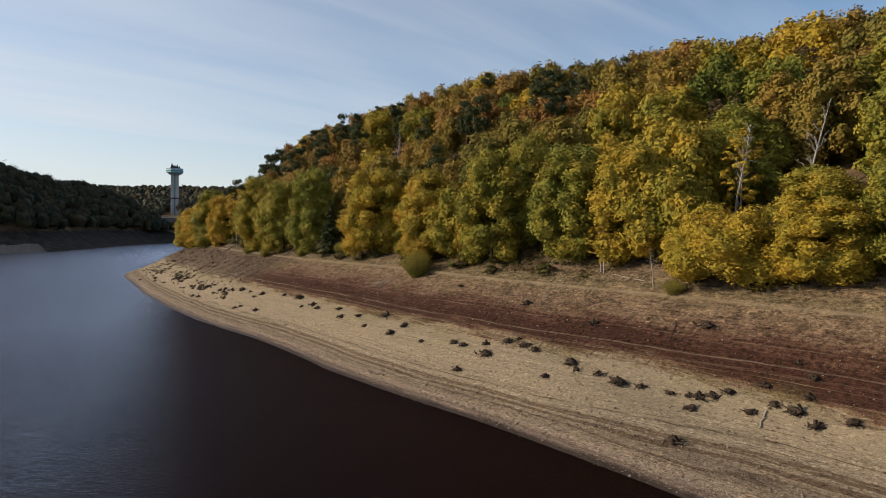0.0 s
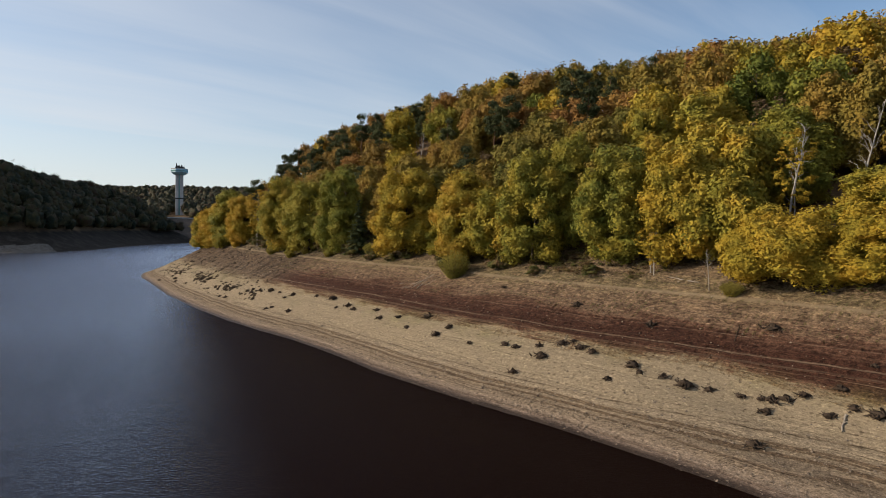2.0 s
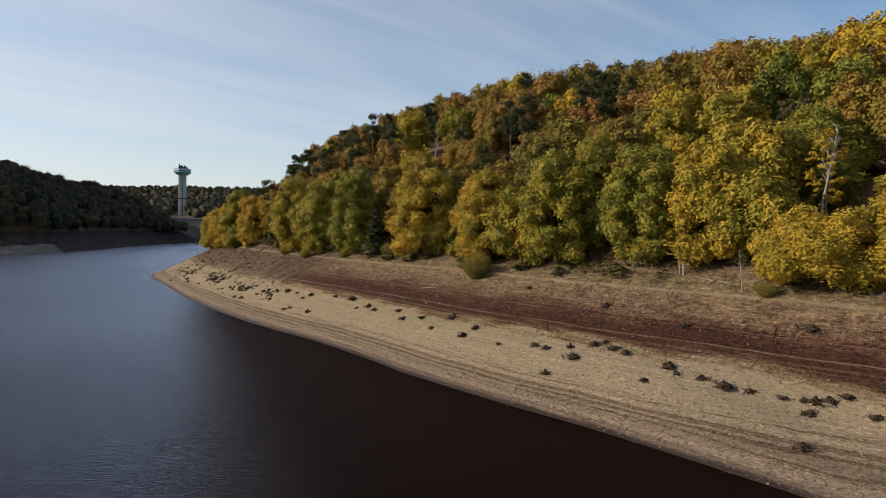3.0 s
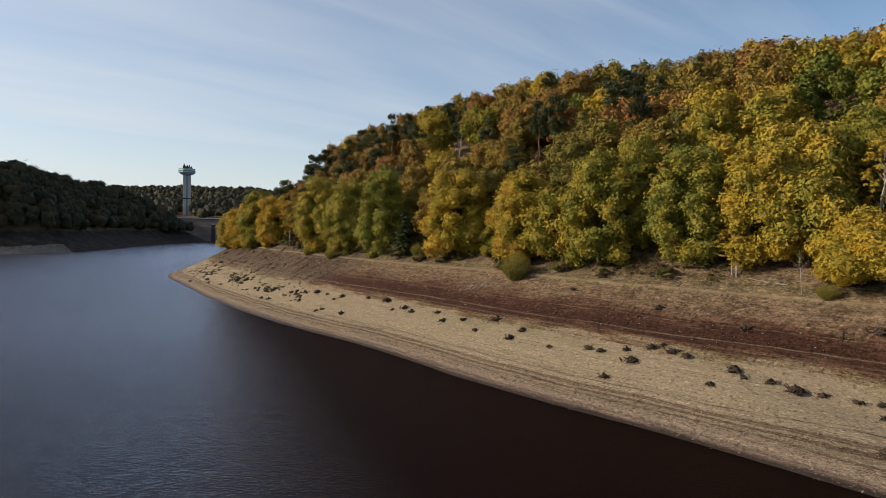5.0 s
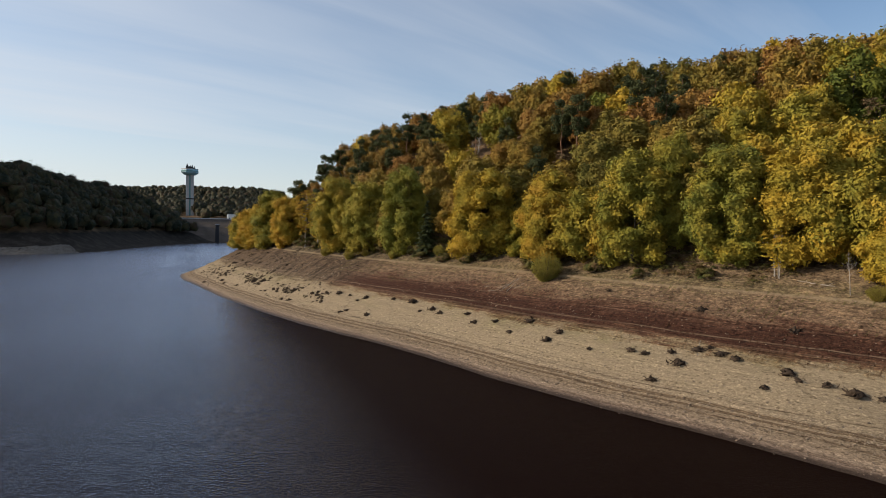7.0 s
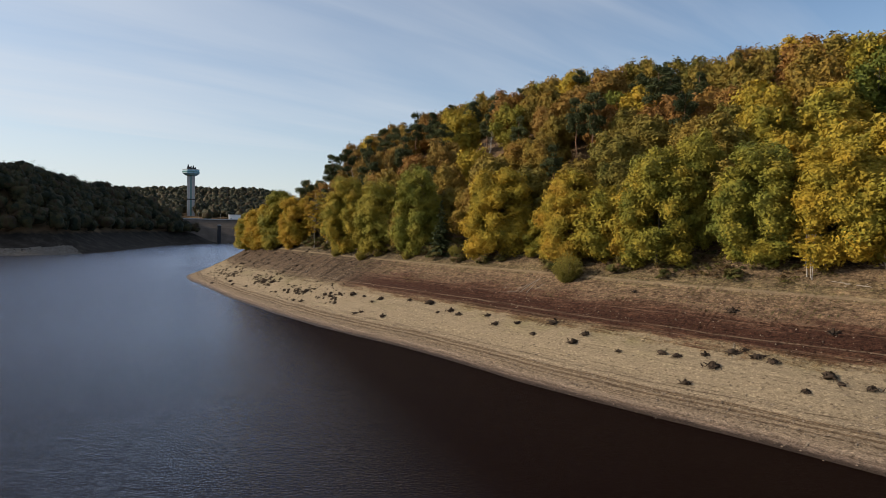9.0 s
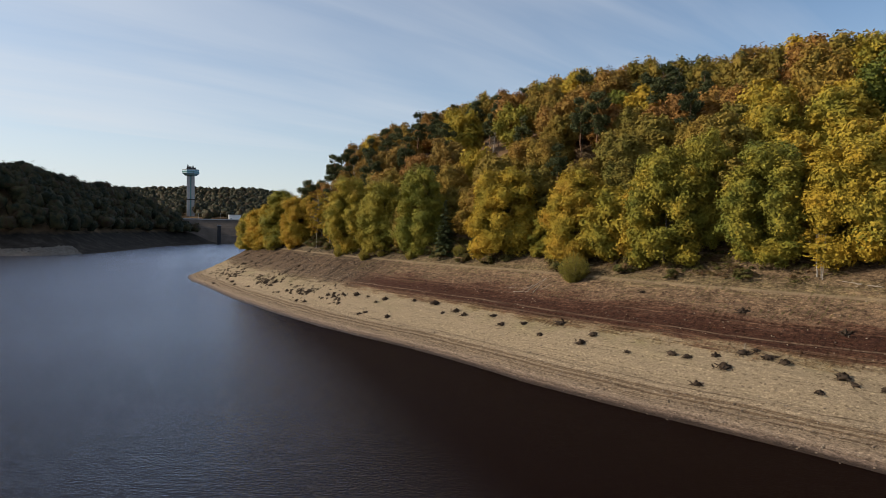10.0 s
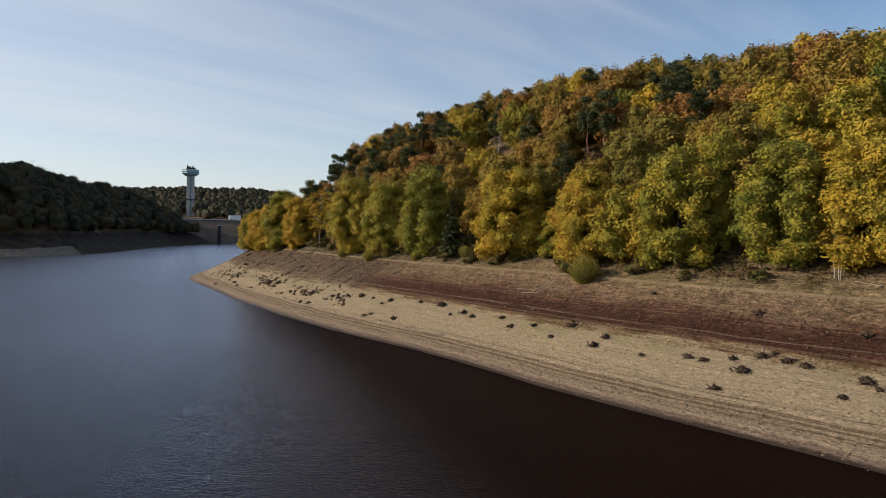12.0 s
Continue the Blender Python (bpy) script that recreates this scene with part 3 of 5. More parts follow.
def sprays(rng, centres, normals, sizes, loose=0.30):
    """Leaf sprays: small three-cornered blades about the given normals."""
    count = len(centres)
    n = normals + rng.normal(0, loose, (count, 3))
    n /= np.linalg.norm(n, axis=1)[:, None] + 1e-9
    a = np.cross(n, rng.normal(0, 1, (count, 3)))
    a /= np.linalg.norm(a, axis=1)[:, None] + 1e-9
    b = np.cross(n, a)
    s = sizes[:, None]
    wide = rng.uniform(0.55, 0.95, (count, 1))
    corners = np.stack([centres - a * s * 0.9 - b * s * wide, centres - a * s * rng.uniform(0.5, 1.0, (count, 1)) + b * s * wide, centres + a * s * rng.uniform(0.9, 1.3, (count, 1))], 1)
    return corners.reshape(-1, 3), np.arange(count * 3).reshape(-1, 3)


def boughs(rng, spots, radii, per, size, flat=0.74, lift=0.3, middle=None):
    """A crown of leafy boughs: loose tufts of sprays at the given spots, turned outwards from the crown's middle."""
    k = len(spots)
    way = rng.normal(0, 1, (k, per, 3))
    way[..., 2] = np.abs(way[..., 2]) - 0.35
    way /= np.linalg.norm(way, axis=2)[..., None]
    depth = rng.uniform(0.3, 1.0, (k, per, 1)) ** 0.5 * (1 + 0.12 * rng.normal(0, 1, (k, per, 1)))
    at = spots[:, None] + way * depth * radii[:, None, None] * np.array([1, 1, flat]) * rng.uniform(0.75, 1.25, (k, 1, 3))
    out = spots - (np.array([0, 0, spots[:, 2].mean()]) if middle is None else middle)
    out = out / (np.linalg.norm(out, axis=1)[:, None] + 1e-6)
    normal = way * 0.7 + np.array([0, 0, lift]) + out[:, None] * 0.65
    return sprays(rng, at.reshape(-1, 3), normal.reshape(-1, 3), rng.uniform(0.6, 1.25, k * per) * size)


def ball(level):
    """Corners and faces of a finely divided ball."""
    bm = bmesh.new()
    bmesh.ops.create_icosphere(bm, subdivisions=level, radius=1.0)
    v, f = np.array([p.co[:] for p in bm.verts]), np.array([[p.index for p in face.verts] for face in bm.faces])
    bm.free()
    return v, f


BALLS = {level: ball(level) for level in (1, 2, 3)}


def foliage(rng, lobes, level, count, knob=1.1, flat=1.0, cover=1.05, loose=0.24, stand=0.25):
    """Dense leafage over heaped lobes (place and radius): a surface of rounded clumps with creases between, shingled all over with leaf sprays."""
    squash = np.array([1, 1, flat])
    # the middles of the clumps, strewn over the lobes
    many = int(2.6 * (4 * np.pi * lobes[:, 3] ** 2).sum() / knob ** 2 / 2)
    chosen = lobes[rng.choice(len(lobes), many, p=lobes[:, 3] ** 2 / (lobes[:, 3] ** 2).sum())]
    aim = rng.normal(0, 1, (many, 3))
    clumps = chosen[:, :3] + aim / np.linalg.norm(aim, axis=1)[:, None] * chosen[:, 3:] * squash
    layered = np.array([1, 1, 1.35])
    def skin(level, shrink):
        way, tri = BALLS[level]
        out = way[None] * squash
        at = lobes[:, None, :3] + out * lobes[:, None, 3:]
        near = np.concatenate([np.sqrt((((one[:, None] - clumps[None]) * layered) ** 2).sum(2)).min(1) for one in at])
        knobs = (np.clip(1 - (near / (0.72 * knob)) ** 2, -0.5, 1) - 0.4).reshape(len(lobes), -1, 1)
        at = at + out * (knob * 0.78 * knobs - shrink)
        faces = (tri[None] + (np.arange(len(lobes)) * len(way))[:, None, None]).reshape(-1, 3)
        corners = at.reshape(-1, 3)
        heart, owner = corners[faces].mean(1), np.repeat(np.arange(len(lobes)), len(tri))
        # leave out what is buried in a neighbouring lobe
        buried = np.zeros(len(faces), bool)
        for k, lobe in enumerate(lobes):
            buried |= (np.linalg.norm((heart - lobe[:3]) / squash, axis=1) < 0.86 * lobe[3] - shrink) & (owner != k)
        return corners, faces[~buried], heart[~buried]

    corners, faces, heart = skin(level, 0.0)
    normal = np.cross(corners[faces[:, 1]] - corners[faces[:, 0]], corners[faces[:, 2]] - corners[faces[:, 0]])
    area = np.linalg.norm(normal, axis=1)
    normal /= area[:, None] + 1e-9
    pick = rng.choice(len(faces), count, p=area / area.sum()) if count else np.arange(len(faces))
    each = math.sqrt(cover * 0.5 * area.sum() / 1.5 / len(pick))
    spread_out = rng.normal(0, 0.3, (len(pick), 3)) * np.sqrt(area[pick])[:, None]
    off = rng.uniform(-0.6, 1.0, (len(pick), 1)) * stand + (rng.random((len(pick), 1)) < 0.15) * rng.uniform(0, 1.6, (len(pick), 1)) * stand
    leaves = sprays(rng, heart[pick] + spread_out + normal[pick] * off, normal[pick] + [0, 0, 0.2], rng.uniform(0.7, 1.3, len(pick)) * each, loose)
    corners, faces, _ = skin(level - 1, 2.2 * stand)
    used_corners, index = np.unique(faces, return_inverse=True)
    return gather([(corners[used_corners], index.reshape(-1, 3)), leaves])


def limb(rng, start, end, thick, sag=0.12):
    k = np.linspace(0, 1, 5)[:, None]
    line = start * (1 - k) + end * k
    line[1:-1] += rng.normal(0, 0.05 * np.linalg.norm(end - start), (3, 3))
    line[:, 2] += sag * np.linalg.norm(end - start) * np.sin(k[:, 0] * np.pi)
    return tube(line, thick * np.linspace(1, 0.22, 5), 5)


# how wide a crown is from its foot to its top
EGG, DOME, SPREADING = (0.84, 1.0, 1.0, 0.90, 0.58), (0.72, 1.0, 1.05, 0.98, 0.78), (0.94, 1.0, 0.98, 0.86, 0.58)


def crown_lobes(rng, tall, wide, low, count, swell, girths, lean):
    """The rounded masses that a crown is heaped up from, wound round the stem from the foot to the top: place and radius."""
    lobes, turn = [], rng.uniform(0, 6.28)
    for j in range(count):
        u = (j + rng.uniform(0.1, 0.9)) / count
        size = wide * swell * rng.uniform(0.72, 1.25) * (1.05 - 0.2 * u)
        z = tall * low + 0.55 * size + u * (tall * (1 - low) - 1.45 * size)
        r = max(0.0, wide * np.interp(u, (0, 0.25, 0.5, 0.75, 1), girths) * rng.uniform(0.84, 1.14) - 0.8 * size)
        angle = turn + j * 2.4 + rng.normal(0, 0.25)
        lobes.append((r * np.cos(angle) + lean * z, r * np.sin(angle), z, size))
    return np.array(lobes)


def broadleaf(seed, tall, wide, low, leaf, bark, name, label, category, lean=0.0, thick=0.0115, limbs=9, lobe=(30, 0.34), girths=EGG, detail=3, leaves=29000, knob=1.7, per=0, size=0.0, open_crown=False):
    """An oak- or beech-like tree: trunk, limbs and a crown heaped up from leafy masses. low: where the crown begins, as a part of the height."""
    rng = np.random.default_rng(seed)
    root = tagged(new(name), label, category)
    top = np.array([lean * tall + rng.normal(0, 0.3), rng.normal(0, 0.3), tall * 0.86])
    k = np.linspace(0, 1, 8)[:, None]
    stem = np.array([0, 0, -0.6]) * (1 - k) + top * k
    stem[1:-1, :2] += rng.normal(0, 0.5 * thick * tall, (6, 2))
    girth = thick * tall * np.interp(np.linspace(0, 1, 8), [0, 0.08, 1], [1.5, 1.0, 0.16])
    lobes = crown_lobes(rng, tall, wide, low, *lobe, girths, lean)
    pieces = [tube(stem, girth, 7)]
    for x, y, z, r in lobes[rng.choice(len(lobes), limbs)]:
        foot = np.clip(z - 0.35 * np.hypot(x, y) - 0.8, 0.10 * tall, 0.8 * tall)
        start = np.array([np.interp(foot, stem[:, 2], stem[:, 0]), np.interp(foot, stem[:, 2], stem[:, 1]), foot])
        pieces.append(limb(rng, start, np.array([x, y, z]) + rng.normal(0, 0.5, 3) * r, 0.0044 * tall))
    part("trunk", mesh_of("trunk", *gather(pieces), bark, True), root)
    if open_crown:
        # loose tufts with sky between them
        tufts_at = np.repeat(lobes[:, :3], 7, 0) + rng.normal(0, 0.5, (len(lobes) * 7, 3)) * np.repeat(lobes[:, 3:], 7, 0)
        crown = boughs(rng, tufts_at, rng.uniform(0.10, 0.22, len(tufts_at)) * wide, per, size)
    else:
        crown = foliage(rng, lobes, detail, leaves, knob)
    part("crown", mesh_of("crown", *crown, leaf, True), root)
    return root


def pine(seed, tall, wide, count, per, name, label):
    """A Scots pine: long bare reddish trunk and flat dark clumps high up."""
    rng = np.random.default_rng(seed)
    root = tagged(new(name), label, "pine tree")
    k = np.linspace(0, 1, 8)[:, None]
    stem = np.array([0, 0, -0.6]) * (1 - k) + np.array([rng.normal(0, 0.5), rng.normal(0, 0.5), tall * 0.96]) * k
    stem[1:-1, :2] += rng.normal(0, 0.14, (6, 2))
    spots, radii, pieces = [], [], [tube(stem, 0.0135 * tall * np.linspace(1.1, 0.18, 8), 6)]
    for j in range(count):
        u = rng.uniform(0, 1) ** 1.12
        angle = rng.uniform(0, 2 * np.pi)
        r = wide * np.interp(u, [0, 0.3, 0.75, 1], [0.6, 1.0, 0.8, 0.2]) * np.sqrt(rng.uniform(0.08, 0.8))
        z = tall * (0.50 + 0.47 * u)
        spots.append((r * np.cos(angle), r * np.sin(angle), z))
        radii.append(wide * rng.uniform(0.17, 0.33))
        if j % 4 == 0:
            pieces.append(limb(rng, np.array([0, 0, z - 0.25 * r]), np.array(spots[-1]), 0.004 * tall, 0.06))
    for j in range(7):
        a, z = rng.uniform(0, 6.28), tall * rng.uniform(0.25, 0.5)
        pieces.append(limb(rng, np.array([0, 0, z]), np.array([np.cos(a) * 1.6, np.sin(a) * 1.6, z + rng.uniform(-0.3, 0.4)]), 0.0025 * tall, 0.0))
    part("trunk", mesh_of("trunk", *gather(pieces), PINE_BARK, True), root)
    lobes = np.concatenate([np.array(spots), np.array(radii)[:, None]], 1)
    part("crown", mesh_of("crown", *foliage(rng, lobes, 2, count * per, 0.7, 0.6, 1.2, 0.5, 0.25), NEEDLES, True), root)
    return root


def spruce(seed, tall, wide, size, name, label):
    """A spruce: drooping tiers that narrow to a tip."""
    rng = np.random.default_rng(seed)
    root = tagged(new(name), label, "spruce tree")
    part("trunk", mesh_of("trunk", *tube([(0, 0, -0.5), (0, 0, tall * 0.5), (0.05, 0, tall)], [0.012 * tall, 0.007 * tall, 0.01], 6), BARK, True), root)
    centres, normals = [], []
    for u in np.linspace(0.04, 0.99, 26):
        r = wide * (1 - u) ** 0.9 + 0.08
        for a in rng.uniform(0, 6.28, max(4, int(13 * (1 - u) + 4))):
            k = np.linspace(0.1, 1, max(3, int(8 * (1 - u) + 3)))[:, None] * r * rng.uniform(0.8, 1.15)
            line = np.concatenate([np.cos(a) * k, np.sin(a) * k, u * tall - 0.28 * k + 0.03 * k ** 2], 1)
            centres.append(line + rng.normal(0, 0.10, line.shape))
            normals.append(np.tile([np.cos(a) * 0.4, np.sin(a) * 0.4, 1.0], (len(k), 1)))
    centres, normals = np.concatenate(centres), np.concatenate(normals)
    part("crown", mesh_of("crown", *sprays(rng, centres, normals, rng.uniform(0.7, 1.3, len(centres)) * size), NEEDLES), root)
    return root


def shrub(seed, tall, wide, count, per, size, leaf, name, label):
    """A rounded shrub with many thin stems."""
    rng = np.random.default_rng(seed)
    root = tagged(new(name), label, "shrub")
    pieces, spots = [], []
    for j in range(count):
        a, r, u = rng.uniform(0, 6.28), np.sqrt(rng.uniform(0.02, 1)), rng.uniform(0.12, 1)
        r *= wide * np.sqrt(max(0.05, 1 - (u - 0.3) ** 2 * 1.6))
        spots.append((np.cos(a) * r, np.sin(a) * r, u * tall * (1 - 0.25 * (r / wide) ** 2)))
        if j % 4 == 0:
            pieces.append(limb(rng, np.array([np.cos(a) * 0.15, np.sin(a) * 0.15, -0.2]), np.array(spots[-1]), 0.05, 0.1))
    part("stems", mesh_of("stems", *gather(pieces), BARK, True), root)
    part("foliage", mesh_of("foliage", *boughs(rng, np.array(spots), np.full(count, wide * 0.3), per, size, 0.8), leaf), root)
    return root


def willow(seed, tall, wide, stems, name, label):
    """A rounded willow bush: thin upright rods, each clothed with narrow leaves."""
    rng = np.random.default_rng(seed)
    root = tagged(new(name), label, "shrub")
    a, r = rng.uniform(0, 6.28, stems), np.sqrt(rng.uniform(0, 1, stems))
    foot = np.stack([np.cos(a) * r * 0.45, np.sin(a) * r * 0.45, np.full(stems, -0.2)], 1)
    tip = np.stack([np.cos(a) * r * wide, np.sin(a) * r * wide, tall * np.sqrt(1.02 - 0.75 * r ** 2) * rng.uniform(0.82, 1.08, stems)], 1)
    rods = [tube([foot[k], foot[k] * 0.35 + tip[k] * 0.65 - [0, 0, 0.3], tip[k]], [0.03, 0.018, 0.006], 3) for k in range(0, stems, 5)]
    part("stems", mesh_of("stems", *gather(rods), BARK, True), root)
    per = 34
    u = rng.uniform(0.12, 1.0, (stems, per, 1))
    at = foot[:, None] * (1 - u) + tip[:, None] * u + rng.normal(0, 0.10, (stems, per, 3)) + np.array([0, 0, -0.35]) * np.sin(u * 3.1)
    way = (tip - foot)[:, None] / np.linalg.norm(tip - foot, axis=1)[:, None, None] + rng.normal(0, 0.45, (stems, per, 3))
    way = (way / np.linalg.norm(way, axis=2)[..., None]).reshape(-1, 3)
    side = np.cross(way, rng.normal(0, 1, way.shape))
    side /= np.linalg.norm(side, axis=1)[:, None] + 1e-9
    at, long_ = at.reshape(-1, 3), rng.uniform(0.13, 0.26, (stems * per, 1))
    v = np.stack([at - side * 0.05, at + side * 0.05, at + way * long_], 1).reshape(-1, 3)
    part("foliage", mesh_of("foliage", v, np.arange(len(v)).reshape(-1, 3), WILLOW), root)
    return root


def bare_tree(seed, tall, name, label, bark):
    """A leafless tree: trunk, limbs and fine twigs."""
    rng = np.random.default_rng(seed)
    root = tagged(new(name), label, "bare tree")
    lean = rng.normal(0, 0.11, 2) * tall
    stem = np.array([(0, 0, -0.5), (lean[0] * 0.3, lean[1] * 0.2, tall * 0.35), (lean[0] * 0.6, lean[1] * 0.7, tall * 0.7), (*lean, tall)])
    pieces = [tube(stem, [0.011 * tall, 0.009 * tall, 0.006 * tall, 0.015], 6)]
    for j in range(18):
        u, a = rng.uniform(0.3, 0.95), rng.uniform(0, 6.28)
        start = np.array([np.interp(u, [0, 0.35, 0.7, 1], stem[:, 0]), np.interp(u, [0, 0.35, 0.7, 1], stem[:, 1]), u * tall])
        reach = tall * 0.22 * (1.15 - u) * rng.uniform(0.6, 1.3)
        end = start + np.array([np.cos(a) * reach, np.sin(a) * reach, reach * rng.uniform(0.5, 1.4)])
        pieces.append(limb(rng, start, end, 0.0035 * tall))
        for q in range(3):
            at = start + (end - start) * rng.uniform(0.4, 1)
            pieces.append(limb(rng, at, at + rng.normal(0, 0.28, 3) * reach + np.array([0, 0, 0.3 * reach]), 0.018, 0.0))
    part("trunk", mesh_of("trunk", *gather(pieces), bark, True), root)
    return root


# one model of each kind; the copies stand on the slopes
BEECH = dict(limbs=3, lobe=(14, 0.43), girths=DOME, detail=2, leaves=5200, knob=2.0)
MODELS = {
    "gold": [broadleaf(s, 18, 5.6, 0.0, GOLD, BARK, "oak_tree", "oak tree in golden yellow autumn leaf at the wood's edge", "oak tree") for s in (1, 2, 3)],
    "olive": [broadleaf(s, 19, 5.4, 0.0, OLIVE, BARK, "oak_tree", "oak tree in olive green and yellow leaf at the wood's edge", "oak tree") for s in (4, 5, 6)],
    "green": [broadleaf(s, 18, 5.2, 0.0, GREEN, BARK, "oak_tree", "oak tree still in green leaf on the wooded slope", "oak tree") for s in (7, 8)],
    "low_gold": [broadleaf(s, 11, 5.6, -0.02, GOLD, BARK, "oak_tree", "low spreading oak tree in bright yellow autumn leaf", "oak tree", lobe=(20, 0.36), girths=SPREADING) for s in (9,)],
    "far_gold": [broadleaf(s, 15, 4.9, 0.14, GOLD, BARK, "beech_tree", "beech tree in yellow autumn leaf on the wooded slope", "beech tree", **BEECH) for s in (11, 12)],
    "far_olive": [broadleaf(s, 15, 4.9, 0.14, AUTUMN, BARK, "beech_tree", "beech tree in olive and brown leaf on the wooded slope", "beech tree", **BEECH) for s in (13, 14, 17)],
    "far_green": [broadleaf(s, 15, 4.9, 0.14, GREEN, BARK, "beech_tree", "beech tree still in green leaf on the wooded slope", "beech tree", **BEECH) for s in (19,)],
    "rust": [broadleaf(s, 15, 4.9, 0.14, RUST, BARK, "beech_tree", "beech tree in rust brown autumn leaf on the wooded slope", "beech tree", **BEECH) for s in (15, 16)],
    "mid_olive": [broadleaf(s, 15, 5.0, 0.08, OLIVE, BARK, "oak_tree", "oak tree in olive and yellow leaf behind the wood's edge", "oak tree", limbs=5, lobe=(20, 0.38), leaves=9500) for s in (71, 72)],
    "mid_rust": [broadleaf(s, 15, 4.8, 0.08, AUTUMN, BARK, "beech_tree", "beech tree in olive and brown leaf behind the wood's edge", "beech tree", limbs=5, lobe=(20, 0.38), leaves=9500) for s in (73,)],
    "thin": [broadleaf(s, 14, 3.6, 0.15, TWIGGY, BARK, "beech_tree", "half bare beech tree with sparse brown leaves", "beech tree", lobe=(14, 0.42), per=22, size=0.20, open_crown=True) for s in (18,)],
    "pine": [pine(s, 20, 3.6, 22, 135, "pine_tree", "dark green pine tree with a bare reddish trunk") for s in (21, 22, 23)],
    "spruce": [spruce(31, 12, 2.7, 0.30, "spruce_tree", "dark green spruce tree among the broadleaf trees")],
    "birch": [broadleaf(s, 14, 2.7, 0.25, GOLD, BIRCH_BARK, "birch_tree", "slender birch tree with white trunk and thin yellow leaf", "birch tree", 0.02, 0.0085, lobe=(16, 0.42), per=55, size=0.13, open_crown=True) for s in (41, 42)],
    "bush": [willow(s, 4.2, 2.3, 270, "shrub", "rounded olive green willow bush on the upper bank") for s in (51, 52)],
    "brown_bush": [shrub(s, 2.6, 1.9, 34, 36, 0.19, BRAMBLE, "shrub", "low brown shrub with thin leaf at the trees' feet") for s in (53, 54)],
    "bare": [bare_tree(s, 15, "bare_tree", "leafless pale tree standing among the leafy trees", BIRCH_BARK) for s in (61, 62)],
}
for models in MODELS.values():
    for model in models:
        model.location = (0, 0, -500)
used = set()


def plant(kind, x, y, scale, turn, which=0, wide=1.0, sink=0.1):
    """Stands a copy of a model on the ground; the model itself is used first."""
    model = MODELS[kind][which % len(MODELS[kind])]
    m = pose(x, y, float(height(x, y)) - sink, 0, 0, turn)
    ob = copy_thing(model, m) if model in used else model
    used.add(model)
    ob.matrix_basis = m @ Matrix.Diagonal((scale * wide, scale * wide, scale, 1))
    ob["group"] = "trees on the slope" if "bush" not in kind else "shrubs on the bank"
    return ob


# trees of the wood's edge
FRONT = [("gold", -98, 251, 15, 6), ("gold", -105, 262, 14, 5.5), ("gold", -92, 245, 16, 5.5), ("olive", -86, 237, 20, 6.5), ("gold", -78, 224, 17, 5), ("birch", -68, 208, 19, 4.2), ("birch", -63, 204, 17, 3.6),
         ("olive", -54, 186, 21, 6), ("green", -43, 171, 19, 6), ("green", -33, 160, 20, 5.6), ("spruce", -27, 151, 12.5, 3.2), ("gold", -15, 139, 18.5, 6.4)]
FRONT += [("olive", -7, 132, 7.5, 3), ("olive", -3, 123, 17, 5.6), ("olive", 8.6, 109, 19, 6), ("green", 14.5, 109, 19, 4.6), ("olive", 20, 98.5, 17.5, 5.8),
          ("birch", 22.8, 91, 8.5, 2.2), ("gold", 27, 92, 16.5, 5.6), ("low_gold", 34.5, 77.5, 9, 6), ("gold", 41.5, 70, 9.5, 4.6), ("olive", 45, 76, 10, 5)]
FRONT += [("green", 44.5, 95, 15.5, 5.2), ("olive", 49, 67, 12, 4.6), ("gold", 55, 62, 15, 5), ("olive", 52, 53, 14, 5), ("bush", -4.8, 116.0, 4.8, 3.3), ("bush", 28.8, 78.6, 1.9, 1.7), ("bush", -24, 147.5, 2.6, 1.8), ("bush", -48, 171, 3, 2), ("bush", -47.5, 176.5, 2.2, 1.6), ("bush", -43.5, 168.5, 1.8, 1.5), ("bush", -35.5, 157.5, 2.2, 1.5), ("bush", -57, 185, 2.4, 1.8)]
placed = []
for k, (kind, x, y, tall, wide) in enumerate(FRONT):
    model_tall, model_wide = {"gold": (18, 5.6), "low_gold": (11, 5.6), "olive": (19, 5.4), "green": (18, 5.2), "birch": (14, 2.7), "spruce": (12, 2.7), "bush": (4.2, 2.6)}[kind]
    s = tall / model_tall
    plant(kind, x, y, s, (k * 77) % 360, k, wide / model_wide / s)
    if kind != "bush":
        placed.append((x, y, wide * 0.78))

# pale slender stems, some dead, before the wood
for k, (kind, x, y, scale) in enumerate((("birch", -72, 226.5, 0.85), ("birch", -66.5, 217, 0.8), ("birch", -77.5, 229, 0.7), ("bare", 6.7, 125, 0.75), ("bare", 23, 90.4, 0.42), ("bare", 25.4, 91, 0.5), ("bare", 27.2, 81.4, 0.36), ("birch", 22.9, 90.0, 0.55), ("bare", 39.4, 86, 1.0), ("bare", 49.5, 87, 1.0), ("birch", 40.6, 86.8, 1.0), ("bare", 4.1, 117, 0.5), ("bare", -58, 190, 0.6), ("birch", -62, 198, 0.75))):
    plant(kind, x, y, scale, k * 53, k)

placed += [(39.8, 86, 5.5), (49.5, 87, 5.0)]

# brown shrubs at the trees' feet
rng = np.random.default_rng(8)
for k in range(70):
    i = int(np.searchsorted(bank_line[:, 1], rng.uniform(75, 245)))
    d = rng.uniform(27.5, 34.5)
    x, y = bank_line[i] + bank_in[i] * d
    plant("brown_bush", float(x), float(y), rng.uniform(0.45, 1.15), rng.uniform(0, 360), k, rng.uniform(0.9, 1.4))

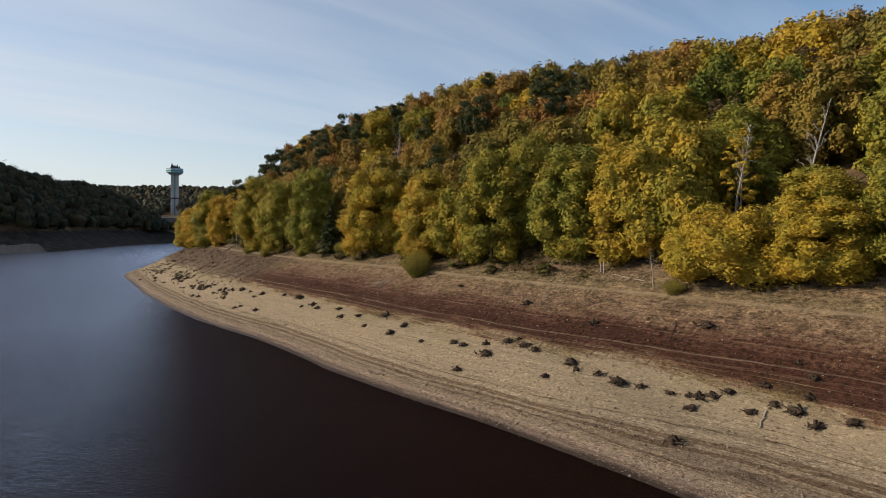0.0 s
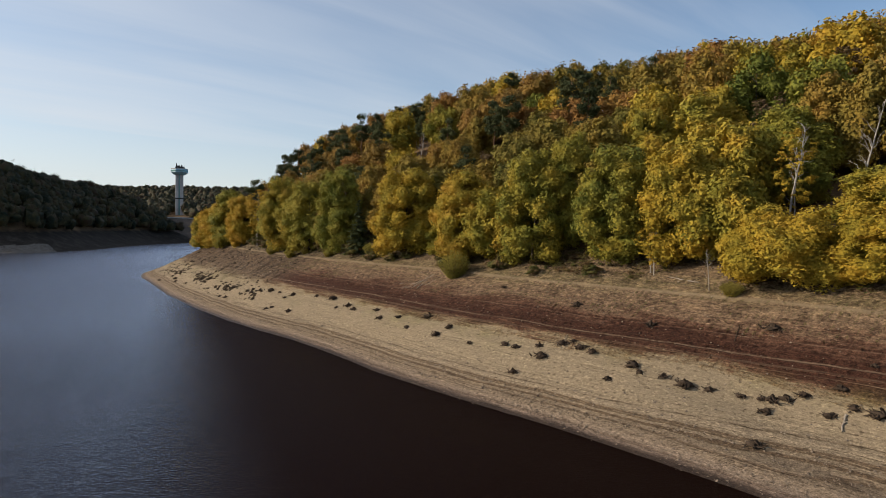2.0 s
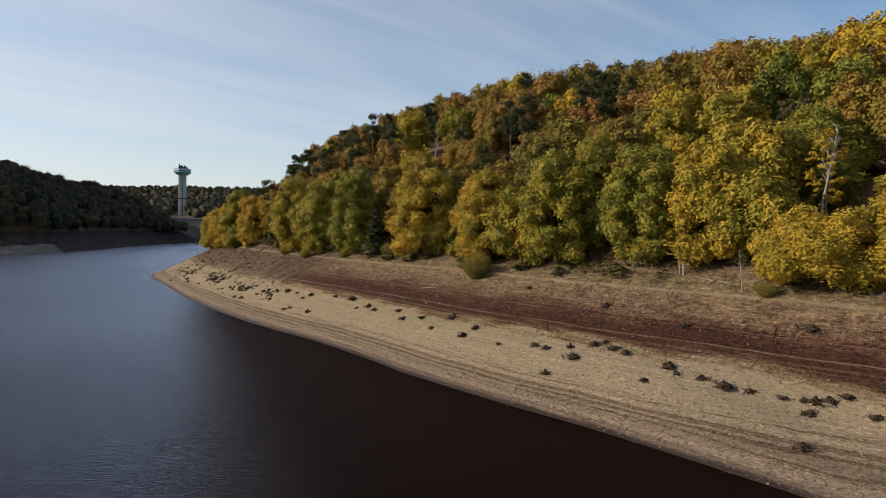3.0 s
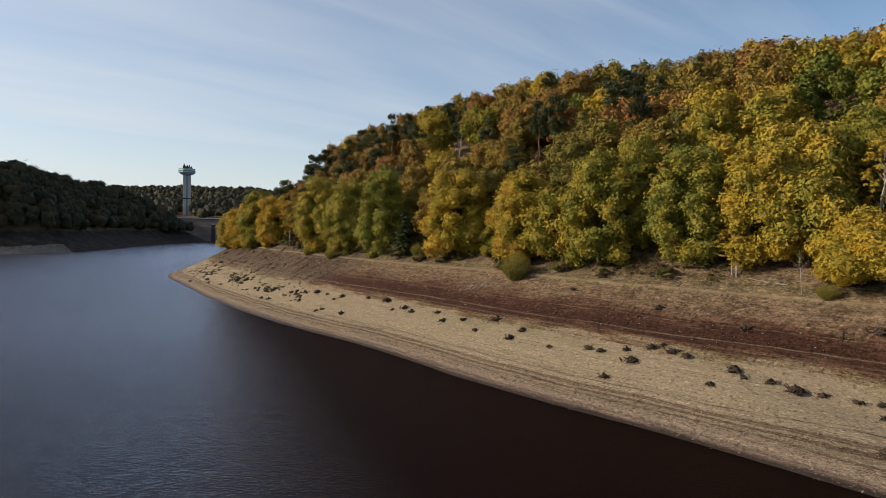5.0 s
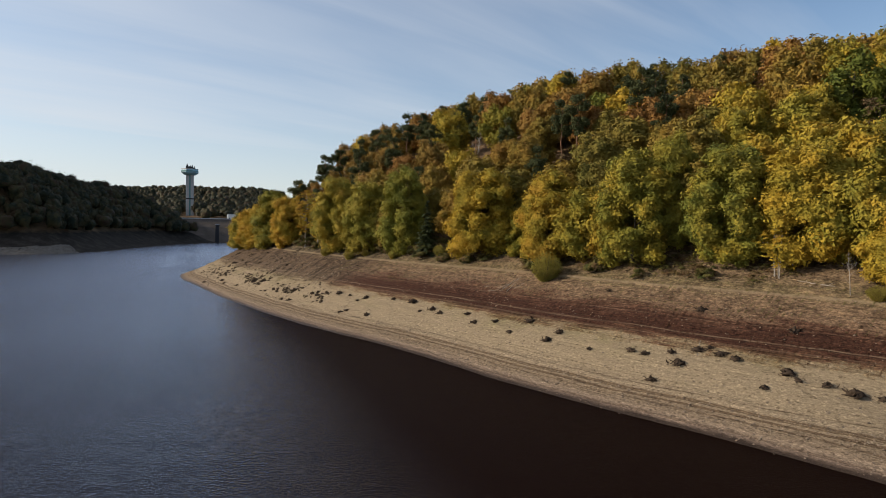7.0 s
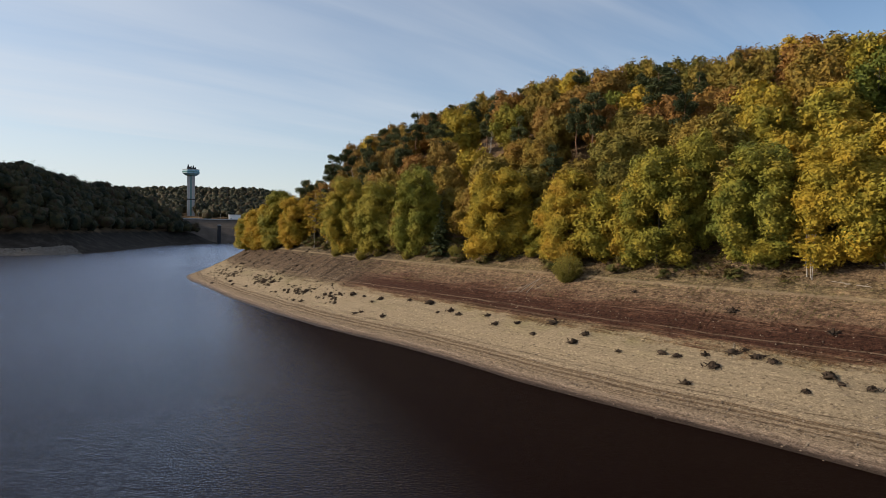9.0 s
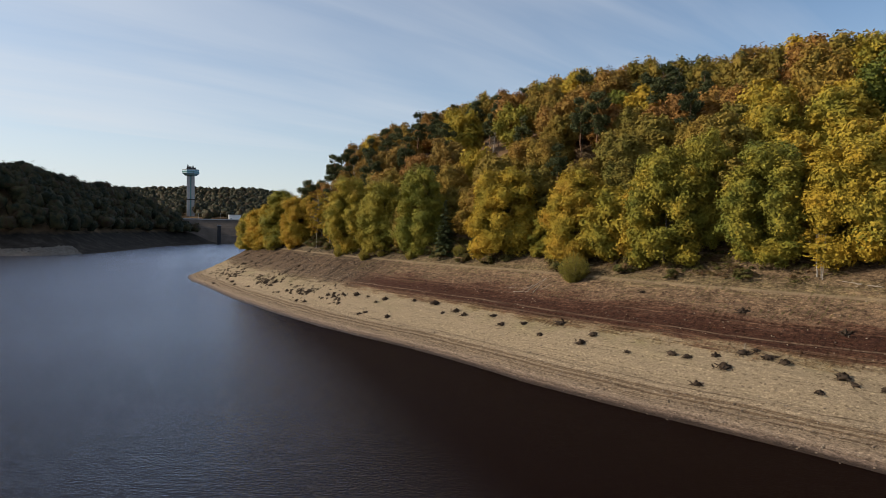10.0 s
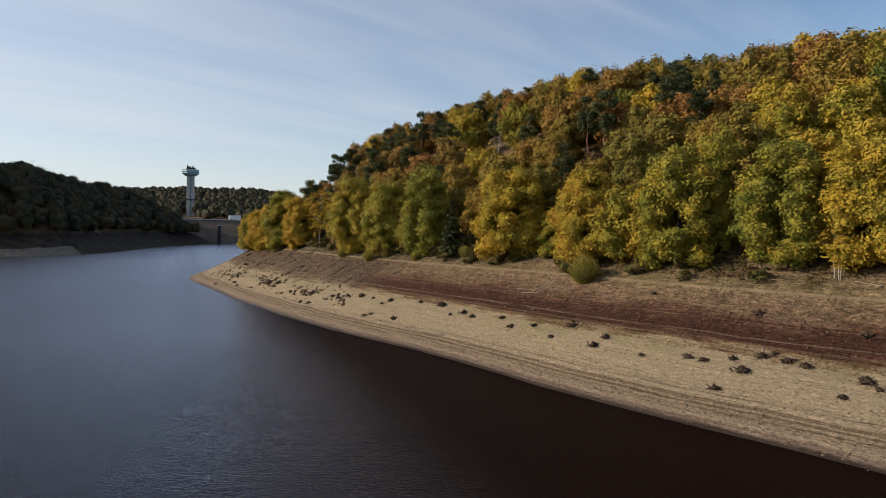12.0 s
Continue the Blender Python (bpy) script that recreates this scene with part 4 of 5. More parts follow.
# pines that stand above the rest, by the height of their tips
for k, (x, y, tip) in enumerate(((-77, 236, 38), (-72, 262, 50), (-69, 249, 48), (-63, 244, 50.5), (-56, 250, 55), (-49, 243, 57.5), (-44, 232, 56.5), (-37, 228, 61), (-31, 222, 60), (-18, 218, 63), (-10, 211, 64), (-14, 196, 55), (-27, 200, 53), (-40, 208, 50), (-52, 217, 46),
                                 (8.4, 156, 53.7), (5.5, 161, 53), (24.2, 156.7, 60), (24.4, 141.5, 50.5), (-6, 181, 52), (30, 166, 61.5), (-30, 178, 38), (-2, 150, 40), (33, 155, 58))):
    plant("pine", x, y, (tip - float(height(x, y))) / 20, k * 71, k, 0.95)
    placed.append((x, y, 5.0))

# the wood behind, tree by tree
rng = np.random.default_rng(5)
counts = {}
for attempt in range(60000):
    x, y = rng.uniform(-125, 175), rng.uniform(30, 330)
    d, _ = inland(SHORE, x, y)
    if not 31.5 < d < (116 if x > 35 else 110) or x > 0.80 * y + 8 or sum(counts.values()) > 450:
        continue
    edge = d < 40
    gap = 5.8 if edge else 7.6 if d < 88 else 7.2
    if any((x - px) ** 2 + (y - py) ** 2 < max(gap, pr) ** 2 for px, py, pr in placed):
        continue
    far = np.clip((y - 110) / 90, 0, 1)
    # hues run in loose drifts over the slope
    drift = 0.5 + 0.25 * math.sin(x * 0.055 + 0.9) + 0.25 * math.sin(y * 0.047 - x * 0.03 + 0.4)
    if edge:
        kind = rng.choice(["far_olive", "far_gold", "far_green", "birch", "thin", "rust", "pine"], p=[0.36, 0.20 - 0.08 * far, 0.10, 0.07, 0.10, 0.15, 0.02 + 0.08 * far])
    else:
        dark = 0.04 + 0.10 * far
        kind = rng.choice(["far_olive", "far_gold", "rust", "pine", "far_green", "thin", "bare"], p=[0.48 - dark - 0.2 * (drift - 0.5), 0.12, 0.25 + 0.2 * (drift - 0.5), dark, 0.07, 0.05, 0.03])
    if d < 66 and y < 172 and kind in ("far_olive", "far_gold", "far_green", "rust"):
        kind = "mid_rust" if kind == "rust" or (y > 130 and kind == "far_olive") else "mid_olive"
    base = {"pine": 0.74, "bare": 0.85, "birch": 0.9, "thin": 1.0}.get(kind, 0.82 if edge else 1.0)
    plant(kind, x, y, base * rng.uniform(0.88, 1.10), rng.uniform(0, 360), int(rng.integers(0, 3)), rng.uniform(0.92, 1.12))
    placed.append((x, y, gap))
    counts[kind] = counts.get(kind, 0) + 1
for models in MODELS.values():
    for model in models:
        if model not in used:
            model.location = (190, 330, float(height(190, 330)))


# ---- far woods across the lake ----
def far_woods(name, label, spots, tall, per, size, leaf, seed):
    """Distant trees too many to count: lobed crowns with loose leaf sprays round them, one object."""
    rng = np.random.default_rng(seed)
    spots = np.asarray(spots, float)
    k = len(spots)
    h = tall * rng.uniform(0.78, 1.15, k)
    middle = np.stack([spots[:, 0], spots[:, 1], height(spots[:, 0], spots[:, 1]) + h * 0.50], 1)
    reach = h[:, None, None] * np.array([0.40, 0.40, 0.44]) * rng.uniform(0.8, 1.2, (k, 1, 3))
    bend, phase = rng.uniform(3.5, 6.0, (k, 1, 3)), rng.uniform(0, 6.28, (k, 1, 3))

    def surface(way, rough):
        lumps = 1 + 0.12 * np.sin(way * bend + phase).sum(2, keepdims=True) + rough * rng.normal(0, 1, way.shape[:2] + (1,))
        return middle[:, None] + way * lumps * reach

    rows, cols = 6, 10
    up, round_ = np.meshgrid(np.linspace(-0.75, 1.5, rows), np.linspace(0, 2 * np.pi, cols, endpoint=False), indexing="ij")
    way = np.stack([np.cos(up) * np.cos(round_), np.cos(up) * np.sin(round_), np.sin(up)], -1).reshape(1, -1, 3)
    crowns = middle[:, None] + 0.76 * (surface(np.repeat(way, k, 0), 0.10) - middle[:, None])
    a, b = np.meshgrid(np.arange(rows - 1), np.arange(cols), indexing="ij")
    a, b, c = a.ravel() * cols, b.ravel(), (b.ravel() + 1) % cols
    tri = np.concatenate([np.stack([a + b, a + c, a + cols + c], 1), np.stack([a + b, a + cols + c, a + cols + b], 1)])
    tri = (tri[None] + np.arange(k)[:, None, None] * rows * cols).reshape(-1, 3)
    way = rng.normal(0, 1, (k, per, 3))
    way[..., 2] = np.abs(way[..., 2]) - 0.45
    way /= np.linalg.norm(way, axis=2)[..., None]
    loose = sprays(rng, (middle[:, None] + 0.9 * (surface(way, 0.05) - middle[:, None])).reshape(-1, 3), way.reshape(-1, 3), rng.uniform(0.7, 1.3, k * per) * size)
    v, f = gather([(crowns.reshape(-1, 3), tri), loose])
    return tagged(new(name, mesh_of(name, v, f, leaf, True)), label, "woods", kind="stuff")


def scatter(seed, count, xr, yr, test, gap):
    rng = np.random.default_rng(seed)
    x, y = rng.uniform(*xr, count), rng.uniform(*yr, count)
    ok = test(x, y)
    x, y = x[ok], y[ok]
    keep, cells = [], set()
    for i in range(len(x)):
        c = (int(x[i] // gap), int(y[i] // gap))
        if c not in cells:
            cells.add(c)
            keep.append((x[i], y[i]))
    return keep


left_hill = scatter(3, 9000, (-720, -270), (300, 900), lambda x, y: (inland(FAR_SHORE, x, y)[0] > np.where(y > 640, 19, np.where(y < 440, 34, 26))) & (inland(FAR_SHORE, x, y)[0] < 150) & (y < 760) & (x > -0.80 * y - 70), 7)
far_woods("left_hill_woods", "dense dark autumn woods on the hill across the lake", left_hill, 16, 130, 0.66, FAR_LEAVES, 1)
ridge = scatter(4, 7000, (-1350, -60), (840, 1560), lambda x, y: (inland(BACK_SHORE, x, y)[0] > 50) & (inland(BACK_SHORE, x, y)[0] < 640) & (x > -0.62 * y) & (x < -0.27 * y) & ((np.abs(x + 0.425 * y) > 9) | (y > 1000)), 13)
far_woods("ridge_woods", "olive and brown woods on the far ridge behind the dam", ridge, 19, 50, 1.1, FAR_LEAVES, 3)


# ---- the dam and what stands by it ----
def box(bm, x0, x1, y0, y1, z0, z1, grow=0.0):
    """A box in a bmesh; its top is wider by grow on each side."""
    v = [bm.verts.new(p) for p in ((x0, y0, z0), (x1, y0, z0), (x1, y1, z0), (x0, y1, z0), (x0 - grow, y0 - grow, z1), (x1 + grow, y0 - grow, z1), (x1 + grow, y1 + grow, z1), (x0 - grow, y1 + grow, z1))]
    for f in ((0, 3, 2, 1), (4, 5, 6, 7), (0, 1, 5, 4), (1, 2, 6, 5), (2, 3, 7, 6), (3, 0, 4, 7)):
        bm.faces.new([v[k] for k in f])


def prism(bm, sides, r0, r1, z0, z1, turn=0.0, x=0.0, y=0.0):
    """A many-sided frustum."""
    rings = [[bm.verts.new((x + r * math.cos(turn + 2 * math.pi * k / sides), y + r * math.sin(turn + 2 * math.pi * k / sides), z)) for k in range(sides)] for r, z in ((r0, z0), (r1, z1))]
    for k in range(sides):
        bm.faces.new((rings[0][k], rings[0][(k + 1) % sides], rings[1][(k + 1) % sides], rings[1][k]))
    bm.faces.new(rings[0][::-1])
    bm.faces.new(rings[1])


def boxed(name, material, parent, boxes, label="", bevel=0.0):
    bm = bmesh.new()
    for b in boxes:
        box(bm, *b)
    if bevel:
        bmesh.ops.bevel(bm, geom=bm.edges[:], offset=bevel, segments=1, affect="EDGES")
    return part(name, bm_mesh(name, bm, material), parent, label)


def dam():
    """A stone-faced dam: sloped upstream face with berms, crest road, parapet."""
    root = tagged(new("dam"), "brown stone-faced dam with a road along its crest", "dam")
    root.matrix_basis = pose(-306, 722, 0, 0, 0, 31.0)
    steps = [(0, -12), (0, 0.2), (14, 9), (17, 9.2), (31, 18), (34, 18.2), (50, 27.0), (50, 27.6), (62, 27.6), (95, 8), (95, -12)]
    bm = bmesh.new()
    rings = [[bm.verts.new((x, y, z)) for y, z in steps] for x in np.linspace(-60, 260, 60)]
    for a, b in zip(rings, rings[1:]):
        for k in range(len(steps) - 1):
            bm.faces.new((a[k], b[k], b[k + 1], a[k + 1]))
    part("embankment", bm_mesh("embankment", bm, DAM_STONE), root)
    boxed("road", ASPHALT, root, [(-60, 260, 52, 60, 27.604, 27.66)])
    boxed("parapet", CONCRETE, root, [(-60, 260, 50.2, 50.7, 27.6, 28.7)], "pale concrete parapet")
    return root


dam()


def intake_tower():
    root = tagged(new("intake_tower"), "dark concrete intake shaft standing in the water at the dam", "intake tower")
    root.matrix_basis = pose(-284, 730, 0, 0, 0, 31)
    boxed("shaft", DARK_CONCRETE, root, [(-1.9, 1.9, -1.9, 1.9, -14, 19.5)], bevel=0.2)
    cap = boxed("cap", DARK_CONCRETE, root, [(-2.3, 2.3, -2.3, 2.3, 19.5, 20.6)], bevel=0.1)
    boxed("rail", STEEL, cap, [(-2.2, 2.2, -2.2, -2.1, 20.6, 21.6)])
    return root


intake_tower()


def crest_building():
    root = tagged(new("crest_building"), "small white flat-roofed building on the dam's crest", "building")
    root.matrix_basis = pose(-288.5, 798, 27.6, 0, 0, 24)
    wall = boxed("wall", WHITE_PAINT, root, [(-7, 7, -3.5, 3.5, -0.3, 6.4)], bevel=0.08)
    boxed("roof", CONCRETE, root, [(-7.3, 7.3, -3.8, 3.8, 6.4, 6.9)], bevel=0.06)
    boxed("door", DARK_CONCRETE, wall, [(-5.2, -3.8, -3.58, -3.5, 0, 2.3)])
    return root


crest_building()


def lamp_post():
    root = tagged(new("street_lamp"), "slim grey street lamp on the dam road", "street lamp", "lamps on the dam road")
    bm = bmesh.new()
    prism(bm, 8, 0.16, 0.09, -0.3, 8.5)
    part("pole", bm_mesh("pole", bm, STEEL), root)
    arm = boxed("arm", STEEL, root, [(-0.06, 1.4, -0.06, 0.06, 8.4, 8.52)])
    boxed("lamp_head", STEEL, arm, [(1.1, 1.9, -0.15, 0.15, 8.3, 8.45)], bevel=0.03)
    return root


lamp = lamp_post()
turn31 = pose(-306, 722, 0, 0, 0, 31)
lamp.matrix_basis = turn31 @ pose(12, 59.5, 27.6)
for k in (38, 64):
    copy_thing(lamp, turn31 @ pose(k, 59.5, 27.6))


def lookout_tower():
    """A slim concrete lookout tower with a teal cabin and a spiky roof."""
    root = tagged(new("lookout_tower"), "tall pale concrete lookout tower with a teal cabin on top", "tower")
    root.matrix_basis = pose(-418, 985, 36, 0, 0, 20)
    boxed("shaft", CONCRETE, root, [(-5.6, -1.2, -4.2, 4.2, -4, 61)], bevel=0.25)
    boxed("shaft", CONCRETE, root, [(1.2, 5.6, -4.2, 4.2, -4, 61)], bevel=0.25)
    boxed("glazed_slot", TEAL_GLASS, root, [(-1.2, 1.2, -3.4, 3.4, -4, 61)], "dark glazed slot between the shafts")
    boxed("landing", DARK_CONCRETE, root, [(-6.1, 6.1, -4.8, 4.8, 23.5, 25.3)], "dark landing round the shaft", 0.1)
    bm = bmesh.new()
    prism(bm, 8, 8.5, 13.2, 61, 64.5, math.pi / 8)
    part("underside", bm_mesh("underside", bm, TEAL), root, "teal sloping underside")
    bm = bmesh.new()
    prism(bm, 8, 13.2, 12.6, 64.5, 69.5, math.pi / 8)
    cabin = part("cabin", bm_mesh("cabin", bm, TEAL), root, "teal cladding of the cabin")
    bm = bmesh.new()
    prism(bm, 8, 13.45, 13.25, 65.6, 67.6, math.pi / 8)
    part("window_band", bm_mesh("window_band", bm, TEAL_GLASS), cabin)
    bm = bmesh.new()
    prism(bm, 8, 13.0, 13.0, 69.5, 70.4, math.pi / 8)
    rim = part("roof_rim", bm_mesh("roof_rim", bm, CONCRETE), root)
    for k, (x, y, r, h) in enumerate(((-4.2, 0, 2.8, 8.4), (0.2, 1.5, 2.7, 6.2), (3.2, -1, 2.6, 6.8), (6.2, 1, 2.2, 4.6), (-1.5, -3, 2.2, 5.2))):
        bm = bmesh.new()
        prism(bm, 5, r, 0.25, 70.4, 70.4 + h, k * 0.7, x, y)
        part("roof_spire", bm_mesh("roof_spire", bm, DARK_CONCRETE), rim)
    bm = bmesh.new()
    prism(bm, 6, 0.2, 0.08, 70.4, 79.5, 0, -4.2, 0)
    part("mast", bm_mesh("mast", bm, STEEL), rim)
    return root


lookout_tower()

# ---- stumps, logs and stones on the bank ----
def stump(seed, wide, tall):
    """An old tree stump, its roots washed free of soil."""
    rng = np.random.default_rng(seed)
    root = tagged(new("tree_stump"), "dark weathered tree stump with bare roots on the gravel bank", "tree stump", "stumps on the bank")
    pieces, a = [], 0.0
    v, f = BALLS[2]
    lumps = 1 + 0.24 * np.sin(v @ rng.normal(0, 3.2, (3, 4)) + rng.uniform(0, 6.28, 4)).sum(1) + rng.normal(0, 0.10, len(v))
    body = v * lumps[:, None] * np.array([0.40 * wide, 0.34 * wide, 0.62 * tall]) + np.array([0, 0, 0.28 * tall])
    part("stump_body", mesh_of("stump_body", body, f, DEAD, True), root)
    while a < 6.1:
        a += rng.uniform(0.35, 0.85)
        reach, lift = wide * rng.uniform(0.40, 0.85), tall * rng.uniform(0.25, 0.8)
        k = np.linspace(0, 1, 6)
        bend = a + k * rng.normal(0, 0.7)
        line = np.stack([np.cos(bend) * (0.12 + k * reach), np.sin(bend) * (0.12 + k * reach), lift * (1 - k) ** 1.1 * (1 + 0.7 * np.sin(k * 5 + a)) - 0.10 * k], 1)
        pieces.append(tube(line, 0.055 * wide * np.linspace(1.4, 0.3, 6) * rng.uniform(0.5, 1.3), 5))
    for j in range(8):
        at = np.array([rng.normal(0, 0.25) * wide, rng.normal(0, 0.25) * wide, 0.1])
        tip = at + [rng.normal(0, 0.35) * wide, rng.normal(0, 0.35) * wide, tall * rng.uniform(0.35, 0.85)]
        pieces.append(tube([at, (at + tip) / 2 + rng.normal(0, 0.08, 3), tip], np.array([0.075, 0.05, 0.02]) * wide, 5))
    for piece in pieces:
        part("root", mesh_of("root", *piece, DEAD, True), root)
    return root


STUMPS = [stump(k, 1.25 + 0.14 * k, 0.50 + 0.05 * k) for k in range(6)]
stump_used = set()


def bank_height(x, y):
    return float(height(x, y))


def put_stump(x, y, which, scale):
    model = STUMPS[which % 6]
    m = pose(x, y, bank_height(x, y) - 0.05, 0, 0, (which * 131) % 360)
    ob = copy_thing(model, m) if which % 6 in stump_used else model
    stump_used.add(which % 6)
    ob.matrix_basis = m @ Matrix.Diagonal((scale, scale, scale, 1))


STUMP_ROW = [(-112.2, 244.2), (-103.8, 216.8), (-92.1, 202.6), (-83.8, 199.1), (-78.2, 187.7), (-74.9, 184.3), (-66.5, 170.1), (-60.4, 162.5), (-54.4, 154.4), (-52.3, 151.5), (-50.1, 150.8), (-46.6, 147.5), (-43.7, 143.7), (-41.4, 138.8), (-39.5, 138.8),
             (-38.2, 129.5), (-33.2, 132.9), (-28.9, 128.2), (-44.5, 135.6), (-43.2, 135.3), (-27.3, 123.0), (-25.0, 122.0), (-23.6, 119.3), (-18.6, 114.8), (-17.6, 110.5), (-14.2, 108.0), (-12.5, 102.3), (-9.1, 103.5)]
STUMP_MIDDLE = [(-7.7, 95.5), (-5.8, 96.7), (-2.9, 89.6), (1.7, 85.9), (3.0, 84.3), (5.9, 82.8), (5.8, 80.0), (8.6, 81.4), (10.0, 81.2), (10.6, 79.2), (11.5, 77.7), (2.1, 78.8), (11.9, 71.5), (15.1, 72.6), (15.3, 71.1), (3.1, 103.0), (12.0, 89.1), (19.0, 78.7)]
STUMP_NEAR = [(17.4, 69.5), (19.0, 67.3), (21.0, 66.0), (23.4, 64.1), (25.0, 63.0), (25.6, 62.5), (26.7, 62.0), (28.3, 61.6), (24.6, 61.4), (29.0, 58.5), (31.0, 58.2), (32.1, 56.4), (32.6, 54.2), (34.9, 53.0), (34.5, 60.8), (34.8, 58.6), (31.2, 60.5), (33.6, 57.1), (29.7, 70.1), (20.9, 56.2)]
for k, (x, y) in enumerate(STUMP_ROW + STUMP_MIDDLE + STUMP_NEAR):
    put_stump(x, y, k, 0.58 + 0.42 * ((k * 37) % 10) / 10)


# more stumps crowd the stony point
rng = np.random.default_rng(12)
for k in range(16):
    i = int(np.searchsorted(bank_line[:, 1], rng.uniform(150, 232)))
    d = rng.choice([9.5, 12.5, 15.5, 6.5], p=[0.35, 0.35, 0.2, 0.1]) + rng.normal(0, 0.8)
    x, y = bank_line[i] + bank_in[i] * d
    put_stump(x, y, k, rng.uniform(0.5, 0.9))


def log(name, a, b, thick, material, label):
    """A fallen stem lying on the bank between two places."""
    rng = np.random.default_rng(int(abs(a[0] * 10)))
    k = np.linspace(0, 1, 7)
    x, y = a[0] + (b[0] - a[0]) * k, a[1] + (b[1] - a[1]) * k
    line = np.stack([x, y, height(x, y) + thick * 0.8], 1) + rng.normal(0, 0.03, (7, 3))
    root = tagged(new(name), label, "log")
    part("stem", mesh_of("stem", *tube(line, thick * np.linspace(1, 0.6, 7), 7), material, True), root)
    spur = line[4] + [0.3, -0.4, 0.5]
    part("branch", mesh_of("branch", *tube([line[3], (line[3] + spur) / 2 + 0.05, spur], thick * np.array([0.4, 0.3, 0.1]), 5), material, True), root)


log("fallen_log", (30.1, 58.0), (28.8, 56.4), 0.12, PALE_WOOD, "bleached log lying down the gravel bank")
for k, (a, b) in enumerate((((-12.2, 119.0), (-8.6, 121.2)), ((-11.6, 117.2), (-9.0, 120.8)), ((-13.0, 120.4), (-10.4, 120.0)), ((-14.6, 121.0), (-12.0, 118.6)), ((-10.2, 117.4), (-8.2, 118.2)), ((-15.8, 124.2), (-14.0, 122.2)))):
    log("fallen_branch", a, b, 0.09 - 0.01 * k, PALE_WOOD, "pale fallen branch in a heap on the upper bank")
log("fallen_branch", (25.6, 86.2), (24.4, 88.2), 0.10, PALE_WOOD, "pale fallen branch below the trees")
log("fallen_branch", (9.6, 83.0), (8.2, 80.6), 0.05, PALE_WOOD, "thin pale branch by the stumps")
log("fallen_branch", (26.0, 85.6), (27.0, 84.2), 0.09, PALE_WOOD, "pale broken branch by the track")
log("fallen_branch", (25.7, 70.9), (27.2, 72.8), 0.06, DEAD, "thin dark branch among the red weeds")


def stones(name, label, seed, count, low, high, smallest, largest, beyond=0, material=None, lines=()):
    """Loose stones strewn over a belt of the bank, one object."""
    rng = np.random.default_rng(seed)
    i, j = rng.integers(30, len(bank_s) - 20, count), rng.uniform(low, high, count)
    if lines:
        j = rng.choice(lines, count) + rng.normal(0, 0.16, count) + 0.35 * np.sin(bank_s[i] * 0.13) + 0.2 * np.sin(bank_s[i] * 0.41)
        there = np.sin(bank_s[i] * 0.6 + j * 3) + rng.normal(0, 0.7, count) > -0.2
        i, j, count = i[there], j[there], int(there.sum())
    near = rng.random(count) < np.clip(150 / np.maximum(bank_line[i, 1], 1), 0.15, 1)
    near |= beyond > 0
    near &= bank_line[i, 1] > beyond
    i, j = i[near], j[near]
    stray = 0.1 if lines else 0.4
    x, y = bank_line[i, 0] + bank_in[i, 0] * j + rng.normal(0, stray, len(i)), bank_line[i, 1] + bank_in[i, 1] * j + rng.normal(0, stray, len(i))
    size = smallest + (largest - smallest) * rng.random(len(i)) ** 4
    base = np.array([(1, 0, 0), (0, 1, 0), (-1, 0, 0), (0, -1, 0), (0, 0, 0.7), (0, 0, -0.7)])
    tri = np.array([(0, 1, 4), (1, 2, 4), (2, 3, 4), (3, 0, 4), (1, 0, 5), (2, 1, 5), (3, 2, 5), (0, 3, 5)])
    v = base[None] * size[:, None, None] * rng.uniform(0.55, 1.2, (len(i), 6, 1)) + np.stack([x, y, height(x, y) + size * 0.25], 1)[:, None]
    f = tri[None] + np.arange(len(i))[:, None, None] * 6
    tagged(new(name, mesh_of(name, v.reshape(-1, 3), f.reshape(-1, 3), material or STONE)), label, "stones", kind="stuff")


stones("shore_stones", "grey-brown stones strewn along the water's edge", 1, 10000, 0.3, 6.0, 0.035, 0.17)
stones("strand_stones", "pebbles and rubble left in lines by old water levels", 8, 16000, 0, 1, 0.05, 0.20, lines=(0.5, 1.1, 1.6, 2.5, 3.3, 4.6, 6.1, 7.9))
stones("point_rubble", "dark angular rubble on the stony point", 5, 3200, 9.0, 25.0, 0.10, 0.45, 146, DARK_STONE)
stones("point_stones", "grey-brown stones on the slope of the point", 6, 4000, 9.0, 28.0, 0.08, 0.40, 150)
stones("bank_stones", "scattered stones on the dry gravel bank", 2, 14000, 3.0, 30.0, 0.04, 0.19)


